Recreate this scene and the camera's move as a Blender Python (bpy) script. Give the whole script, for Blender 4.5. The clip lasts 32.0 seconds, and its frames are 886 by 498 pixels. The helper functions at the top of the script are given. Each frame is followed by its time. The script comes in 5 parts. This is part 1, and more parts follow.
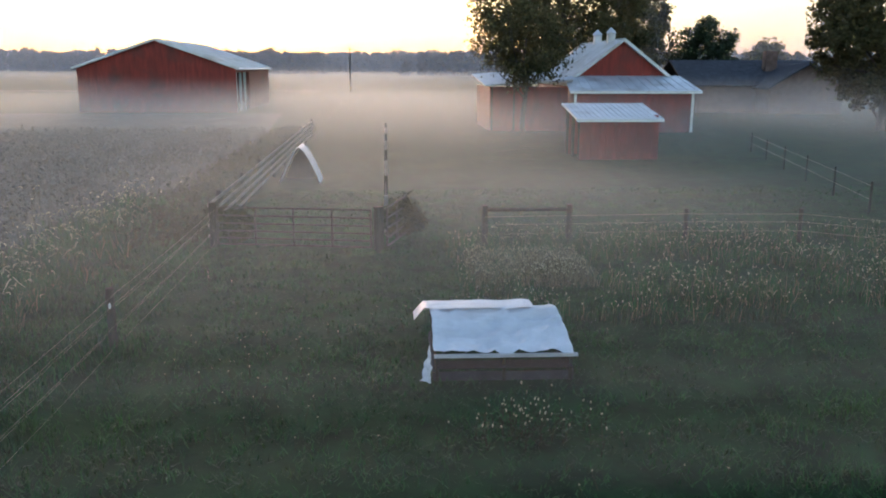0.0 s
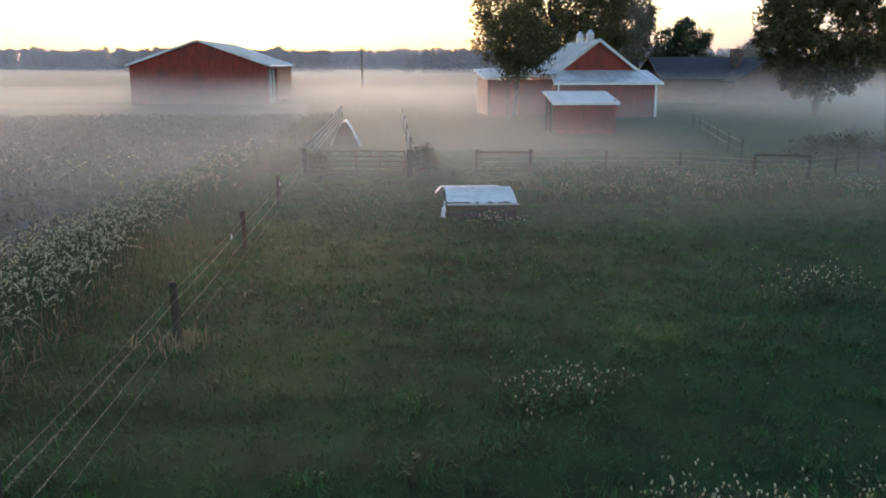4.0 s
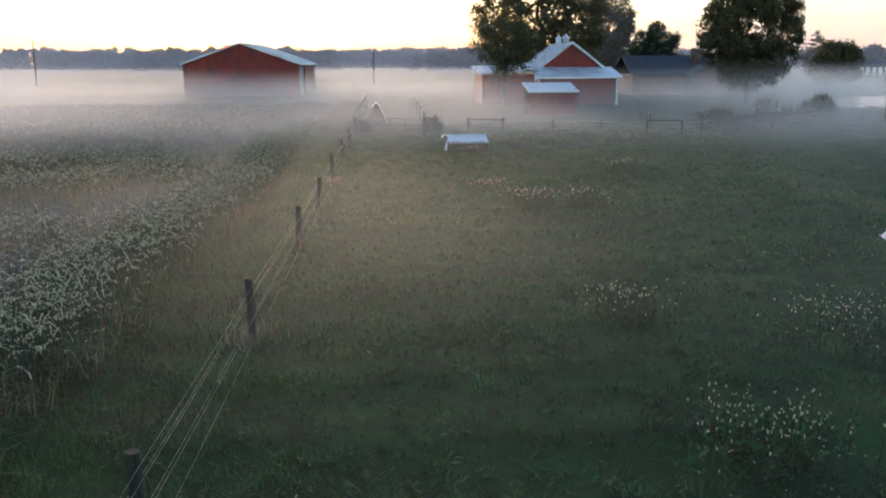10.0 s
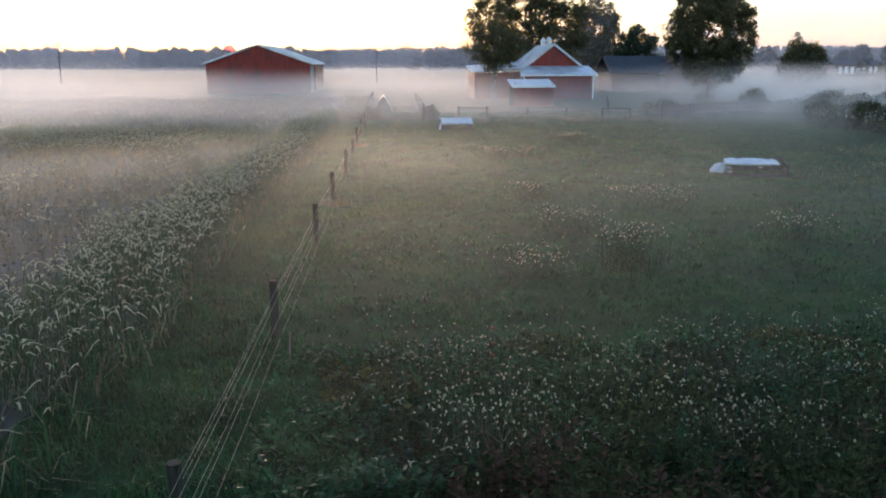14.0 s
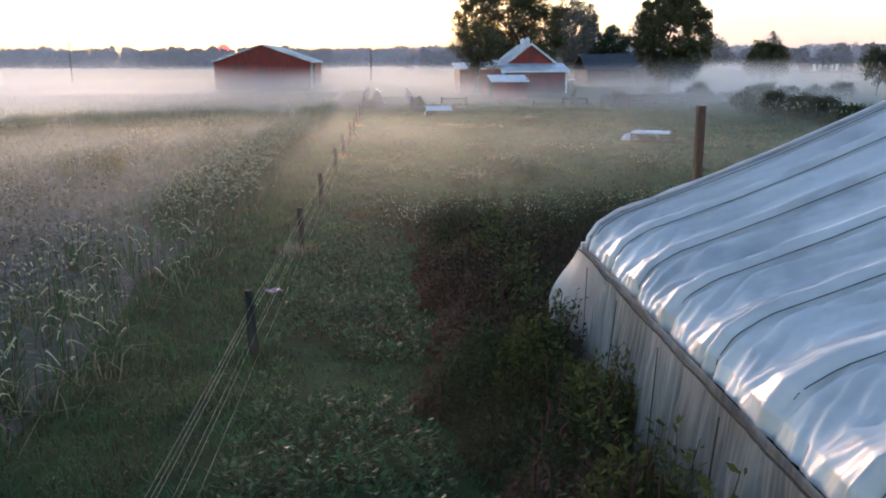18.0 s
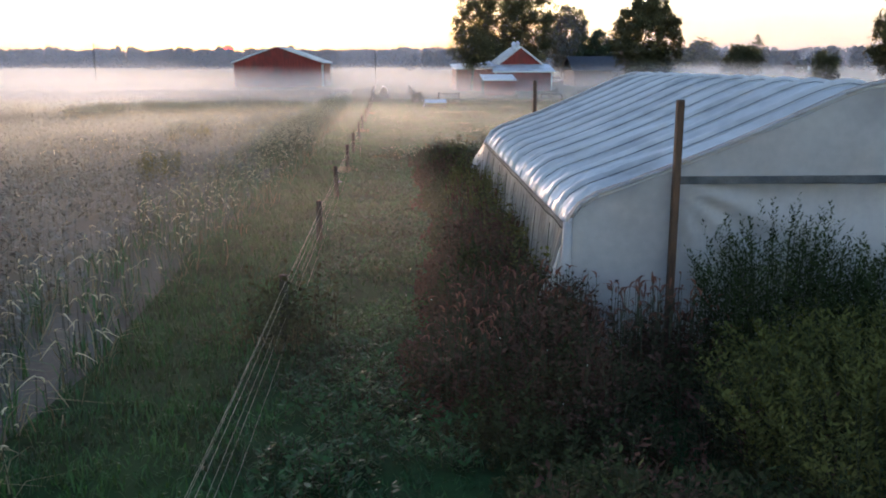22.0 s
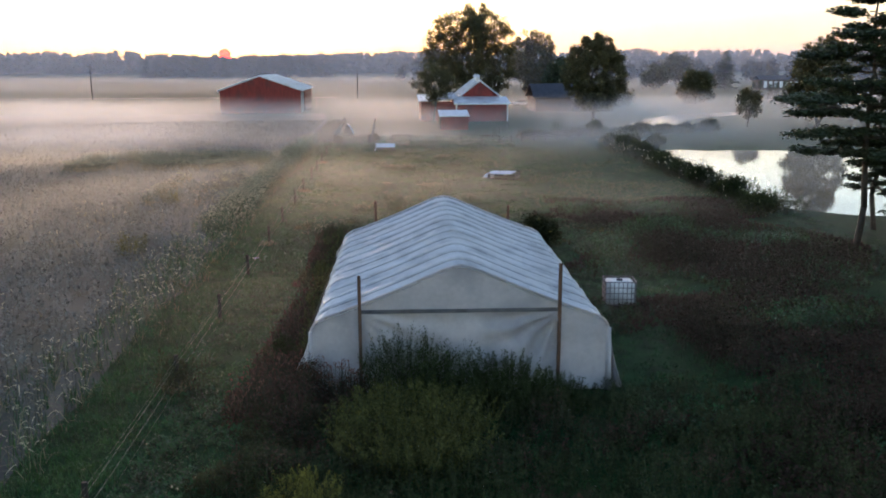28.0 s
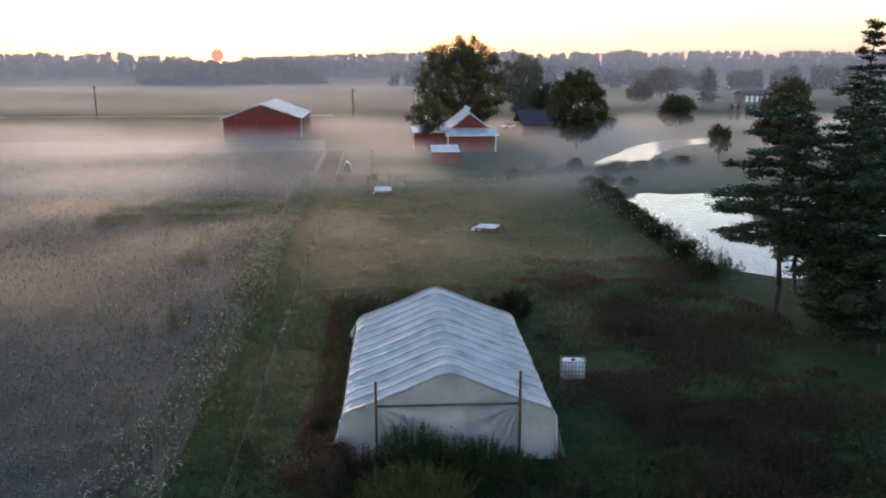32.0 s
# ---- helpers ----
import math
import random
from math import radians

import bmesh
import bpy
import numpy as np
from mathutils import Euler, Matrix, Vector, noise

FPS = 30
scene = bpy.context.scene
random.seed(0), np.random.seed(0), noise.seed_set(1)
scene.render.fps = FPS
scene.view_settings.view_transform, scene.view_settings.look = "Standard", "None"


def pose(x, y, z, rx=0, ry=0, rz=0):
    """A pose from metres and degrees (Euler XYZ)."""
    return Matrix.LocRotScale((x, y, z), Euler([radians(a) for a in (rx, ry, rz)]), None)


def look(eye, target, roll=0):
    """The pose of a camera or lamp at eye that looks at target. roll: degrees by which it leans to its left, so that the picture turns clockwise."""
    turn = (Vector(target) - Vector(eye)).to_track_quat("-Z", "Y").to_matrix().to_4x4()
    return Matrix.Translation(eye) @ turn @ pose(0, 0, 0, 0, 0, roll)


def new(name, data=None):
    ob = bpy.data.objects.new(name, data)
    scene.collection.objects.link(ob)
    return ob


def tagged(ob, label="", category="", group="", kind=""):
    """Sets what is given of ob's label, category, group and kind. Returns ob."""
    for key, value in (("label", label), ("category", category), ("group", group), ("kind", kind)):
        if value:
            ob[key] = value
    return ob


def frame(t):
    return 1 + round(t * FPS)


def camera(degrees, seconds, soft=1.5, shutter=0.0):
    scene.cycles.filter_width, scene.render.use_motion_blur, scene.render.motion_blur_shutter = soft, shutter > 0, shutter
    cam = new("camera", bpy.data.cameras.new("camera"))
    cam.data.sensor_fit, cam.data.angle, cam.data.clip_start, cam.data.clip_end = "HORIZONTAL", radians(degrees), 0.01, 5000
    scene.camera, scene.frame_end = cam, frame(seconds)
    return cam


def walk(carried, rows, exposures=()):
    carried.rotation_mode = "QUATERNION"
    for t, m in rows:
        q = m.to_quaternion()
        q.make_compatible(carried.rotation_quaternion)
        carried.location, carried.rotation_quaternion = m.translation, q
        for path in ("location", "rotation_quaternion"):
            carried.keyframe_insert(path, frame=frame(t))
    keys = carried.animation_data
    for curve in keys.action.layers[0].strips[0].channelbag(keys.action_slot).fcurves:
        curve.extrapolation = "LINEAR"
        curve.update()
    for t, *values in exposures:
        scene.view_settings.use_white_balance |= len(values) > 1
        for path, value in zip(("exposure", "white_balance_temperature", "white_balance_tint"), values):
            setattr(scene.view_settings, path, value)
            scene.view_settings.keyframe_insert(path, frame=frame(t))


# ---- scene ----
cam = camera(55.0, 32.0, soft=1.9)
PATH = [
    (0, (4.57, 46.81, 4.70), (5.918, 66.326, 0.535), 0.15),
    (1, (4.29, 43.64, 4.72), (5.588, 63.152, 0.546), 0.06),
    (2, (3.98, 40.31, 4.69), (5.237, 59.822, 0.500), -0.02),
    (3, (3.78, 36.92, 4.60), (5.036, 56.437, 0.395), -0.02),
    (6, (3.11, 26.92, 4.53), (4.233, 46.439, 0.309), -0.12),
    (7, (3.03, 23.87, 4.51), (4.089, 43.392, 0.282), -0.22),
    (8, (2.83, 20.48, 4.44), (3.895, 39.991, 0.197), -0.24),
    (9, (2.59, 17.24, 4.42), (3.701, 36.756, 0.180), -0.24),
    (10, (2.37, 13.86, 4.50), (3.503, 33.370, 0.253), -0.20),
    (11, (2.22, 10.43, 4.51), (3.382, 29.943, 0.260), -0.17),
    (12, (2.08, 7.07, 4.53), (3.253, 26.580, 0.280), -0.25),
    (13, (1.99, 3.69, 4.56), (3.141, 23.202, 0.304), -0.29),
    (14, (1.93, 0.38, 4.44), (3.066, 19.892, 0.189), -0.22),
    (17, (2.08, -8.63, 4.26), (3.304, 10.876, -0.003), -0.34),
    (18, (2.01, -11.98, 4.30), (3.275, 7.520, 0.019), -0.32),
    (19, (1.89, -15.68, 4.23), (3.169, 3.823, -0.008), -0.10),
    (20, (1.80, -19.41, 4.22), (3.052, 0.094, -0.033), -0.26),
    (21, (1.73, -23.10, 4.10), (2.954, -3.595, -0.139), -0.18),
    (22, (1.67, -26.71, 4.23), (2.894, -7.206, -0.021), -0.12),
    (22.5, (2.02, -27.94, 4.30), (3.249, -8.424, 0.089), -0.01),
    (23, (2.71, -28.88, 4.44), (3.944, -9.359, 0.280), -0.15),
    (23.5, (3.25, -29.14, 4.72), (4.505, -9.617, 0.548), -0.31),
    (24, (3.57, -30.27, 5.08), (4.835, -10.755, 0.894), -0.30),
    (25, (4.10, -32.58, 5.90), (5.415, -13.073, 1.703), -0.19),
    (26, (5.01, -34.84, 6.94), (6.289, -15.333, 2.714), -0.34),
    (29, (6.84, -41.26, 11.33), (8.106, -21.760, 7.056), -0.13),
    (30, (6.51, -43.39, 12.92), (7.811, -23.907, 8.604), -0.17),
    (31, (6.15, -45.52, 14.60), (7.520, -26.037, 10.276), -0.29),
    (32, (6.04, -47.67, 16.41), (7.481, -28.192, 12.102), -0.20),
]
EXPOSURE, KELVIN, TINT, SKY, SUN = 2.45, 6550, 19, 0.15, 0.2
BRIGHTER = [(0, 0.1, 600, 2), (7, 0.05, 400, 1), (10, 0.05, 200, 1), (14, 0.15, 100, 2), (17, 0.2, 100, 4), (24, 0.2, 400, 7), (29, 0.2, 600, 8), (32, 0.2, 700, 8)]

walk(cam, [(t, look(eye, goal, roll)) for t, eye, goal, roll in PATH], exposures=[(t, EXPOSURE + stops, KELVIN + warm, TINT + rosy) for t, stops, warm, rosy in BRIGHTER])
scene.cycles.transparent_max_bounces = 160

# ---- world and sun ----
SUN_AZ = radians(-10.3)  # from +y towards +x
world = bpy.data.worlds.new("dawn")
scene.world = world
world.use_nodes = True
wn, wl = world.node_tree.nodes, world.node_tree.links
sky = wn.new("ShaderNodeTexSky")
sky.sky_type = "NISHITA"
sky.sun_disc = False
sky.sun_elevation = radians(3.5)
sky.sun_rotation = SUN_AZ
sky.altitude = 200
sky.air_density, sky.dust_density, sky.ozone_density = 1.0, 0.6, 2.2
wl.new(sky.outputs[0], wn["Background"].inputs[0])
wn["Background"].inputs[1].default_value = SKY

sun = new("sun_light", bpy.data.lights.new("sun_light", "SUN"))
sun.data.energy, sun.data.angle, sun.data.color = SUN, radians(16), (1.0, 0.72, 0.58)
sun.matrix_world = look((math.sin(SUN_AZ) * 100, math.cos(SUN_AZ) * 100, 100 * math.tan(radians(4.0))), (0, 0, 0))


# ---- helpers ----
def part(name, bm, material, parent=None, label="", smooth=False):
    """Links a bmesh as one mesh object, under a thing if one is given."""
    me = bpy.data.meshes.new(name)
    bm.to_mesh(me)
    bm.free()
    me.materials.append(material)
    if smooth:
        me.shade_smooth()
    ob = new(name, me)
    ob.parent = parent
    if label:
        tagged(ob, label)
    return ob


def thing(name, at, label, category, group="", turn=0, kind=""):
    ob = new(name)
    ob.empty_display_size = 0.2
    ob.matrix_basis = pose(*at, 0, 0, turn)
    return tagged(ob, label, category, group, kind)


def soup(name, verts, quads, material, parent=None, label="", smooth=False, other=None, first=0):
    """One mesh from arrays of places and of faces that all have the same number of corners."""
    verts, quads = np.asarray(verts, np.float32), np.asarray(quads, np.int32)
    me = bpy.data.meshes.new(name)
    n, k = quads.shape
    me.vertices.add(len(verts))
    me.vertices.foreach_set("co", verts.ravel())
    me.loops.add(n * k)
    me.loops.foreach_set("vertex_index", quads.ravel())
    me.polygons.add(n)
    me.polygons.foreach_set("loop_start", np.arange(n, dtype=np.int32) * k)
    me.update(calc_edges=True)
    me.materials.append(material)
    if other:
        me.materials.append(other)
        me.polygons.foreach_set("material_index", (np.arange(n) >= first).astype(np.int32))
    if smooth:
        me.shade_smooth()
    ob = new(name, me)
    ob.parent = parent
    if label:
        tagged(ob, label)
    return ob


def box(bm, x0, y0, z0, x1, y1, z1, bevel=0.0):
    made = bmesh.ops.create_cube(bm, size=1, matrix=Matrix.LocRotScale(((x0 + x1) / 2, (y0 + y1) / 2, (z0 + z1) / 2), None, (abs(x1 - x0), abs(y1 - y0), abs(z1 - z0))))
    if bevel:
        edges = list({e for v in made["verts"] for e in v.link_edges})
        bmesh.ops.bevel(bm, geom=edges, offset=bevel, segments=2, affect="EDGES")
    return bm


def boxed(*a, bevel=0.0):
    return box(bmesh.new(), *a, bevel=bevel)


def beam(bm, a, b, w, h=None, sides=0):
    """A bar from a to b: square, or round with so many sides."""
    a, b = Vector(a), Vector(b)
    way = b - a
    turn = way.to_track_quat("Z", "Y").to_matrix().to_4x4()
    m = Matrix.Translation((a + b) / 2) @ turn
    if sides:
        bmesh.ops.create_cone(bm, segments=sides, radius1=w / 2, radius2=(h or w) / 2, depth=way.length, cap_ends=True, matrix=m)
    else:
        bmesh.ops.create_cube(bm, size=1, matrix=m @ Matrix.Diagonal((w, h or w, way.length, 1)))
    return bm


def bar(*a, **k):
    return beam(bmesh.new(), *a, **k)


def slab(corners, thick):
    """A plate with the given corners and a thickness along its normal."""
    bm = bmesh.new()
    c = [Vector(p) for p in corners]
    n = (c[1] - c[0]).cross(c[2] - c[0]).normalized() * thick
    low, high = [bm.verts.new(p) for p in c], [bm.verts.new(p + n) for p in c]
    bm.faces.new(low[::-1])
    bm.faces.new(high)
    for i in range(len(c)):
        j = (i + 1) % len(c)
        bm.faces.new((low[i], low[j], high[j], high[i]))
    bmesh.ops.recalc_face_normals(bm, faces=bm.faces)
    return bm


# ---- materials ----
def surface(name, dark, light, scale=4.0, rough=0.85, fine=40.0, bump=0.3, metal=0.0, island=0.0, stretch=(1, 1, 1), spec=0.3, through_light=0.0, dirt=None, dirt_scale=0.6):
    m = bpy.data.materials.new(name)
    m.use_nodes = True
    n, l = m.node_tree.nodes, m.node_tree.links
    b = n["Principled BSDF"]
    b.inputs["Roughness"].default_value, b.inputs["Metallic"].default_value = rough, metal
    b.inputs["Specular IOR Level"].default_value = spec
    co = n.new("ShaderNodeTexCoord")
    mp = n.new("ShaderNodeMapping")
    mp.inputs["Scale"].default_value = stretch
    l.new(co.outputs["Object"], mp.inputs[0])
    big, small = n.new("ShaderNodeTexNoise"), n.new("ShaderNodeTexNoise")
    big.inputs["Scale"].default_value, small.inputs["Scale"].default_value = scale, fine
    big.inputs["Detail"].default_value, small.inputs["Detail"].default_value = 4, 3
    l.new(mp.outputs[0], big.inputs["Vector"])
    l.new(mp.outputs[0], small.inputs["Vector"])
    mix = n.new("ShaderNodeMath")
    mix.operation = "MULTIPLY_ADD"
    mix.inputs[1].default_value = 0.4
    l.new(small.outputs[0], mix.inputs[0])
    l.new(big.outputs[0], mix.inputs[2])
    fac = mix.outputs[0]
    if island:
        geo = n.new("ShaderNodeNewGeometry")
        add = n.new("ShaderNodeMath")
        add.operation = "MULTIPLY_ADD"
        add.inputs[1].default_value = island
        l.new(geo.outputs["Random Per Island"], add.inputs[0])
        l.new(fac, add.inputs[2])
        fac = add.outputs[0]
    ramp = n.new("ShaderNodeValToRGB")
    lo, hi = (0.5, 0.9) if not island else (0.55, 0.85 + island)
    ramp.color_ramp.elements[0].position, ramp.color_ramp.elements[1].position = lo, hi
    ramp.color_ramp.elements[0].color, ramp.color_ramp.elements[1].color = (*dark, 1), (*light, 1)
    l.new(fac, ramp.inputs[0])
    col = ramp.outputs[0]
    if dirt:
        dn = n.new("ShaderNodeTexNoise")
        dn.inputs["Scale"].default_value, dn.inputs["Detail"].default_value = dirt_scale, 5
        l.new(co.outputs["Object"], dn.inputs["Vector"])
        dr = n.new("ShaderNodeMapRange")
        dr.inputs[1].default_value, dr.inputs[2].default_value = 0.52, 0.72
        l.new(dn.outputs[0], dr.inputs[0])
        mx = n.new("ShaderNodeMix")
        mx.data_type = "RGBA"
        l.new(dr.outputs[0], mx.inputs[0])
        l.new(col, mx.inputs[6])
        mx.inputs[7].default_value = (*dirt, 1)
        col = mx.outputs[2]
    l.new(col, b.inputs["Base Color"])
    if bump:
        bp = n.new("ShaderNodeBump")
        bp.inputs["Strength"].default_value, bp.inputs["Distance"].default_value = bump, 0.02
        l.new(small.outputs[0], bp.inputs["Height"])
        l.new(bp.outputs[0], b.inputs["Normal"])
    if through_light:
        tr = n.new("ShaderNodeBsdfTranslucent")
        l.new(col, tr.inputs[0])
        ms = n.new("ShaderNodeMixShader")
        ms.inputs[0].default_value = through_light
        l.new(b.outputs[0], ms.inputs[1])
        l.new(tr.outputs[0], ms.inputs[2])
        l.new(ms.outputs[0], n["Material Output"].inputs[0])
    return m


def mist_air(name, thickness, foot, low, top, patch, floor_part=0.35, aside=1.0, along=None, tone=(0.95, 0.89, 0.875), ahead=0.15, glow=(0.74, 0.82, 0.84)):
    """Thin air with water droplets: mostly clear, part of it catches light from both sides. It thins out towards top."""
    m = bpy.data.materials.new(name)
    m.use_nodes = True
    n, l = m.node_tree.nodes, m.node_tree.links
    n.remove(n["Principled BSDF"])
    geo, sep = n.new("ShaderNodeNewGeometry"), n.new("ShaderNodeSeparateXYZ")
    l.new(geo.outputs["Position"], sep.inputs[0])
    mp = n.new("ShaderNodeMapping")
    mp.inputs["Scale"].default_value = (1, 1, 3)
    l.new(geo.outputs["Position"], mp.inputs[0])
    cloud = n.new("ShaderNodeTexNoise")
    cloud.inputs["Scale"].default_value, cloud.inputs["Detail"].default_value = patch, 3
    l.new(mp.outputs[0], cloud.inputs["Vector"])
    # height above the ground, pushed up and down by the cloud
    push = n.new("ShaderNodeMath")
    push.operation = "MULTIPLY_ADD"
    push.inputs[1].default_value = -(top - low) * 1.6
    l.new(cloud.outputs[0], push.inputs[0])
    zz = n.new("ShaderNodeMath")
    zz.operation = "ADD"
    zz.inputs[1].default_value = (top - low) * 0.8
    l.new(sep.outputs[2], push.inputs[2])
    l.new(push.outputs[0], zz.inputs[0])
    fade = n.new("ShaderNodeMapRange")
    fade.interpolation_type = "SMOOTHSTEP"
    for i, v in ((1, low), (2, top), (3, 1.0), (4, 0.0)):
        fade.inputs[i].default_value = v
    l.new(zz.outputs[0], fade.inputs[0])
    rise = n.new("ShaderNodeMapRange")
    rise.interpolation_type = "SMOOTHSTEP"
    for i, v in ((1, 0.0), (2, foot), (3, 0.0), (4, 1.0)):
        rise.inputs[i].default_value = v
    l.new(sep.outputs[2], rise.inputs[0])
    dens = n.new("ShaderNodeMapRange")
    for i, v in ((1, 0.32), (2, 0.68), (3, thickness * floor_part), (4, thickness)):
        dens.inputs[i].default_value = v
    l.new(cloud.outputs[0], dens.inputs[0])
    a, b = n.new("ShaderNodeMath"), n.new("ShaderNodeMath")
    a.operation = b.operation = "MULTIPLY"
    l.new(fade.outputs[0], a.inputs[0])
    l.new(rise.outputs[0], a.inputs[1])
    l.new(a.outputs[0], b.inputs[0])
    l.new(dens.outputs[0], b.inputs[1])
    # thinner over the pasture than over the field
    east, less = n.new("ShaderNodeMapRange"), n.new("ShaderNodeMath")
    east.interpolation_type, less.operation = "SMOOTHSTEP", "MULTIPLY"
    for i, v in ((1, -7.0), (2, 12.0), (3, 1.0), (4, aside)):
        east.inputs[i].default_value = v
    l.new(sep.outputs[0], east.inputs[0])
    l.new(b.outputs[0], less.inputs[0])
    l.new(east.outputs[0], less.inputs[1])
    b = less
    if along:
        north, more = n.new("ShaderNodeMapRange"), n.new("ShaderNodeMath")
        more.operation = "MULTIPLY"
        for i, v in ((1, along[0]), (2, along[1]), (3, 0.0), (4, 1.0)):
            north.inputs[i].default_value = v
        l.new(sep.outputs[1], north.inputs[0])
        l.new(b.outputs[0], more.inputs[0])
        l.new(north.outputs[0], more.inputs[1])
        b = more
    clear, front, back = n.new("ShaderNodeBsdfTransparent"), n.new("ShaderNodeBsdfDiffuse"), n.new("ShaderNodeBsdfTranslucent")
    front.inputs[0].default_value = back.inputs[0].default_value = (*tone, 1)
    drops, out = n.new("ShaderNodeMixShader"), n.new("ShaderNodeMixShader")
    drops.inputs[0].default_value = 0.6
    l.new(front.outputs[0], drops.inputs[1])
    l.new(back.outputs[0], drops.inputs[2])
    # droplets scatter most light onwards
    onward, both = n.new("ShaderNodeBsdfRefraction"), n.new("ShaderNodeMixShader")
    onward.inputs["Roughness"].default_value, onward.inputs["IOR"].default_value = 1.0, 1.5
    onward.inputs["Color"].default_value = (*glow, 1)
    both.inputs[0].default_value = ahead
    l.new(drops.outputs[0], both.inputs[1])
    l.new(onward.outputs[0], both.inputs[2])
    drops = both
    l.new(b.outputs[0], out.inputs[0])
    l.new(clear.outputs[0], out.inputs[1])
    l.new(drops.outputs[0], out.inputs[2])
    l.new(out.outputs[0], n["Material Output"].inputs[0])
    return m


GRASS = surface("pasture_turf", (0.002, 0.016, 0.0055), (0.008, 0.048, 0.014), scale=1.3, fine=7, bump=0.8, rough=0.9, spec=0.05, dirt=(0.016, 0.045, 0.012), dirt_scale=0.3)
RED = surface("red_board", (0.16, 0.02, 0.015), (0.28, 0.035, 0.025), scale=1.2, fine=14, rough=0.6, stretch=(3, 3, 0.5), dirt=(0.12, 0.03, 0.025), dirt_scale=0.5)
ROOF = surface("galvanised_roof", (0.45, 0.47, 0.5), (0.62, 0.64, 0.67), scale=0.8, fine=8, rough=0.45, metal=0.35, bump=0.1, dirt=(0.38, 0.36, 0.35))
WHITE = surface("white_paint", (0.6, 0.6, 0.58), (0.8, 0.8, 0.78), scale=3, fine=30, rough=0.5, bump=0.1)
DARK = surface("dark_shingle", (0.03, 0.032, 0.04), (0.06, 0.062, 0.075), scale=2, fine=20, rough=0.9)
BRICKY = surface("brown_siding", (0.1, 0.06, 0.05), (0.16, 0.1, 0.085), scale=2, fine=20)
WOOD = surface("weathered_post", (0.012, 0.013, 0.0095), (0.04, 0.042, 0.03), scale=5, fine=40, stretch=(4, 4, 0.6), bump=0.6)
RUSTY = surface("rusty_brown_post", (0.05, 0.028, 0.018), (0.13, 0.068, 0.042), scale=4, fine=30, stretch=(3, 3, 0.5), bump=0.5)
STEEL = surface("gate_tube", (0.03, 0.026, 0.02), (0.075, 0.066, 0.052), scale=8, fine=40, rough=0.6, metal=0.0)
WIRE = surface("fence_wire", (0.2, 0.185, 0.12), (0.36, 0.33, 0.23), scale=5, fine=40, rough=0.5, bump=0)
PLASTIC = surface("greenhouse_film", (0.6, 0.575, 0.55), (0.74, 0.715, 0.69), scale=0.7, fine=6, rough=0.42, bump=0.08, metal=0.2, spec=0.5, through_light=0.25, dirt=(0.4, 0.395, 0.39), dirt_scale=0.9)
PLASTIC.node_tree.nodes["Principled BSDF"].inputs["Coat Weight"].default_value = 0.6
PLASTIC.node_tree.nodes["Principled BSDF"].inputs["Coat Roughness"].default_value = 0.3
# Side film darker than the roof, the weeds' brown reflection put into its streaks.
CURTAIN = surface("streaked_side_film", (0.13, 0.125, 0.12), (0.34, 0.325, 0.315), scale=0.8, fine=7, rough=0.45, bump=0.15, spec=0.3, stretch=(1.6, 1.6, 0.35), through_light=0.2, dirt=(0.16, 0.14, 0.125), dirt_scale=0.7)
# Greyer copy of the roof film: the ends' shade is put into its colour.
END_FILM = surface("shaded_end_film", (0.39, 0.37, 0.37), (0.51, 0.485, 0.48), scale=0.9, fine=8, rough=0.45, bump=0.15, spec=0.3, through_light=0.3, dirt=(0.32, 0.31, 0.315), dirt_scale=0.8)
TARP = surface("white_tarp", (0.6, 0.62, 0.66), (0.78, 0.8, 0.84), scale=1.5, fine=12, rough=0.4, bump=0.3, spec=0.5, through_light=0.2)
LEAF = surface("tree_leaf", (0.03, 0.038, 0.017), (0.105, 0.092, 0.042), scale=0.3, fine=3, rough=0.7, bump=0, spec=0.12, island=0.5, through_light=0.3)
WOODS = surface("far_wood_leaf", (0.022, 0.028, 0.024), (0.045, 0.05, 0.045), scale=0.1, fine=1, rough=0.9, bump=0, spec=0.0, island=0.2)
NEEDLE = surface("pine_needle", (0.012, 0.025, 0.012), (0.035, 0.055, 0.025), scale=0.4, fine=4, rough=0.6, bump=0, island=0.5, through_light=0.15)
BARK = surface("bark", (0.03, 0.025, 0.02), (0.08, 0.065, 0.05), scale=3, fine=18, stretch=(3, 3, 0.6), bump=0.9)
MIST_NEAR = mist_air("low_mist", 0.058, 0.6, 0.3, 1.7, 0.045, 0.4, 0.8, (-34.0, 26.0), tone=(0.86, 0.87, 0.88), ahead=0.75)
MIST_EDGE = mist_air("thin_mist", 0.085, 0.7, 0.6, 2.5, 0.04, 0.4, 1.0, tone=(0.9, 0.88, 0.91))
MIST_MID = mist_air("ground_mist", 0.07, 0.8, 0.9, 4.2, 0.03, 0.4, 1.2, tone=(0.9, 0.88, 0.91))
POND_MIST = mist_air("pond_mist", 0.035, 0.6, 0.5, 2.2, 0.06, 0.3, tone=(0.88, 0.88, 0.92))
MIST_FAR = mist_air("valley_mist", 0.11, 1.0, 0.8, 3.6, 0.014, tone=(0.93, 0.87, 0.88))
HAZE = mist_air("far_haze", 0.042, 2.0, 12.0, 44.0, 0.006, 0.7, tone=(0.62, 0.72, 0.92), ahead=0.0)
HIGH_HAZE = mist_air("sky_haze", 0.6, 2.0, 30.0, 250.0, 0.001, 0.9, tone=(0.92, 0.76, 0.84), ahead=0.0)

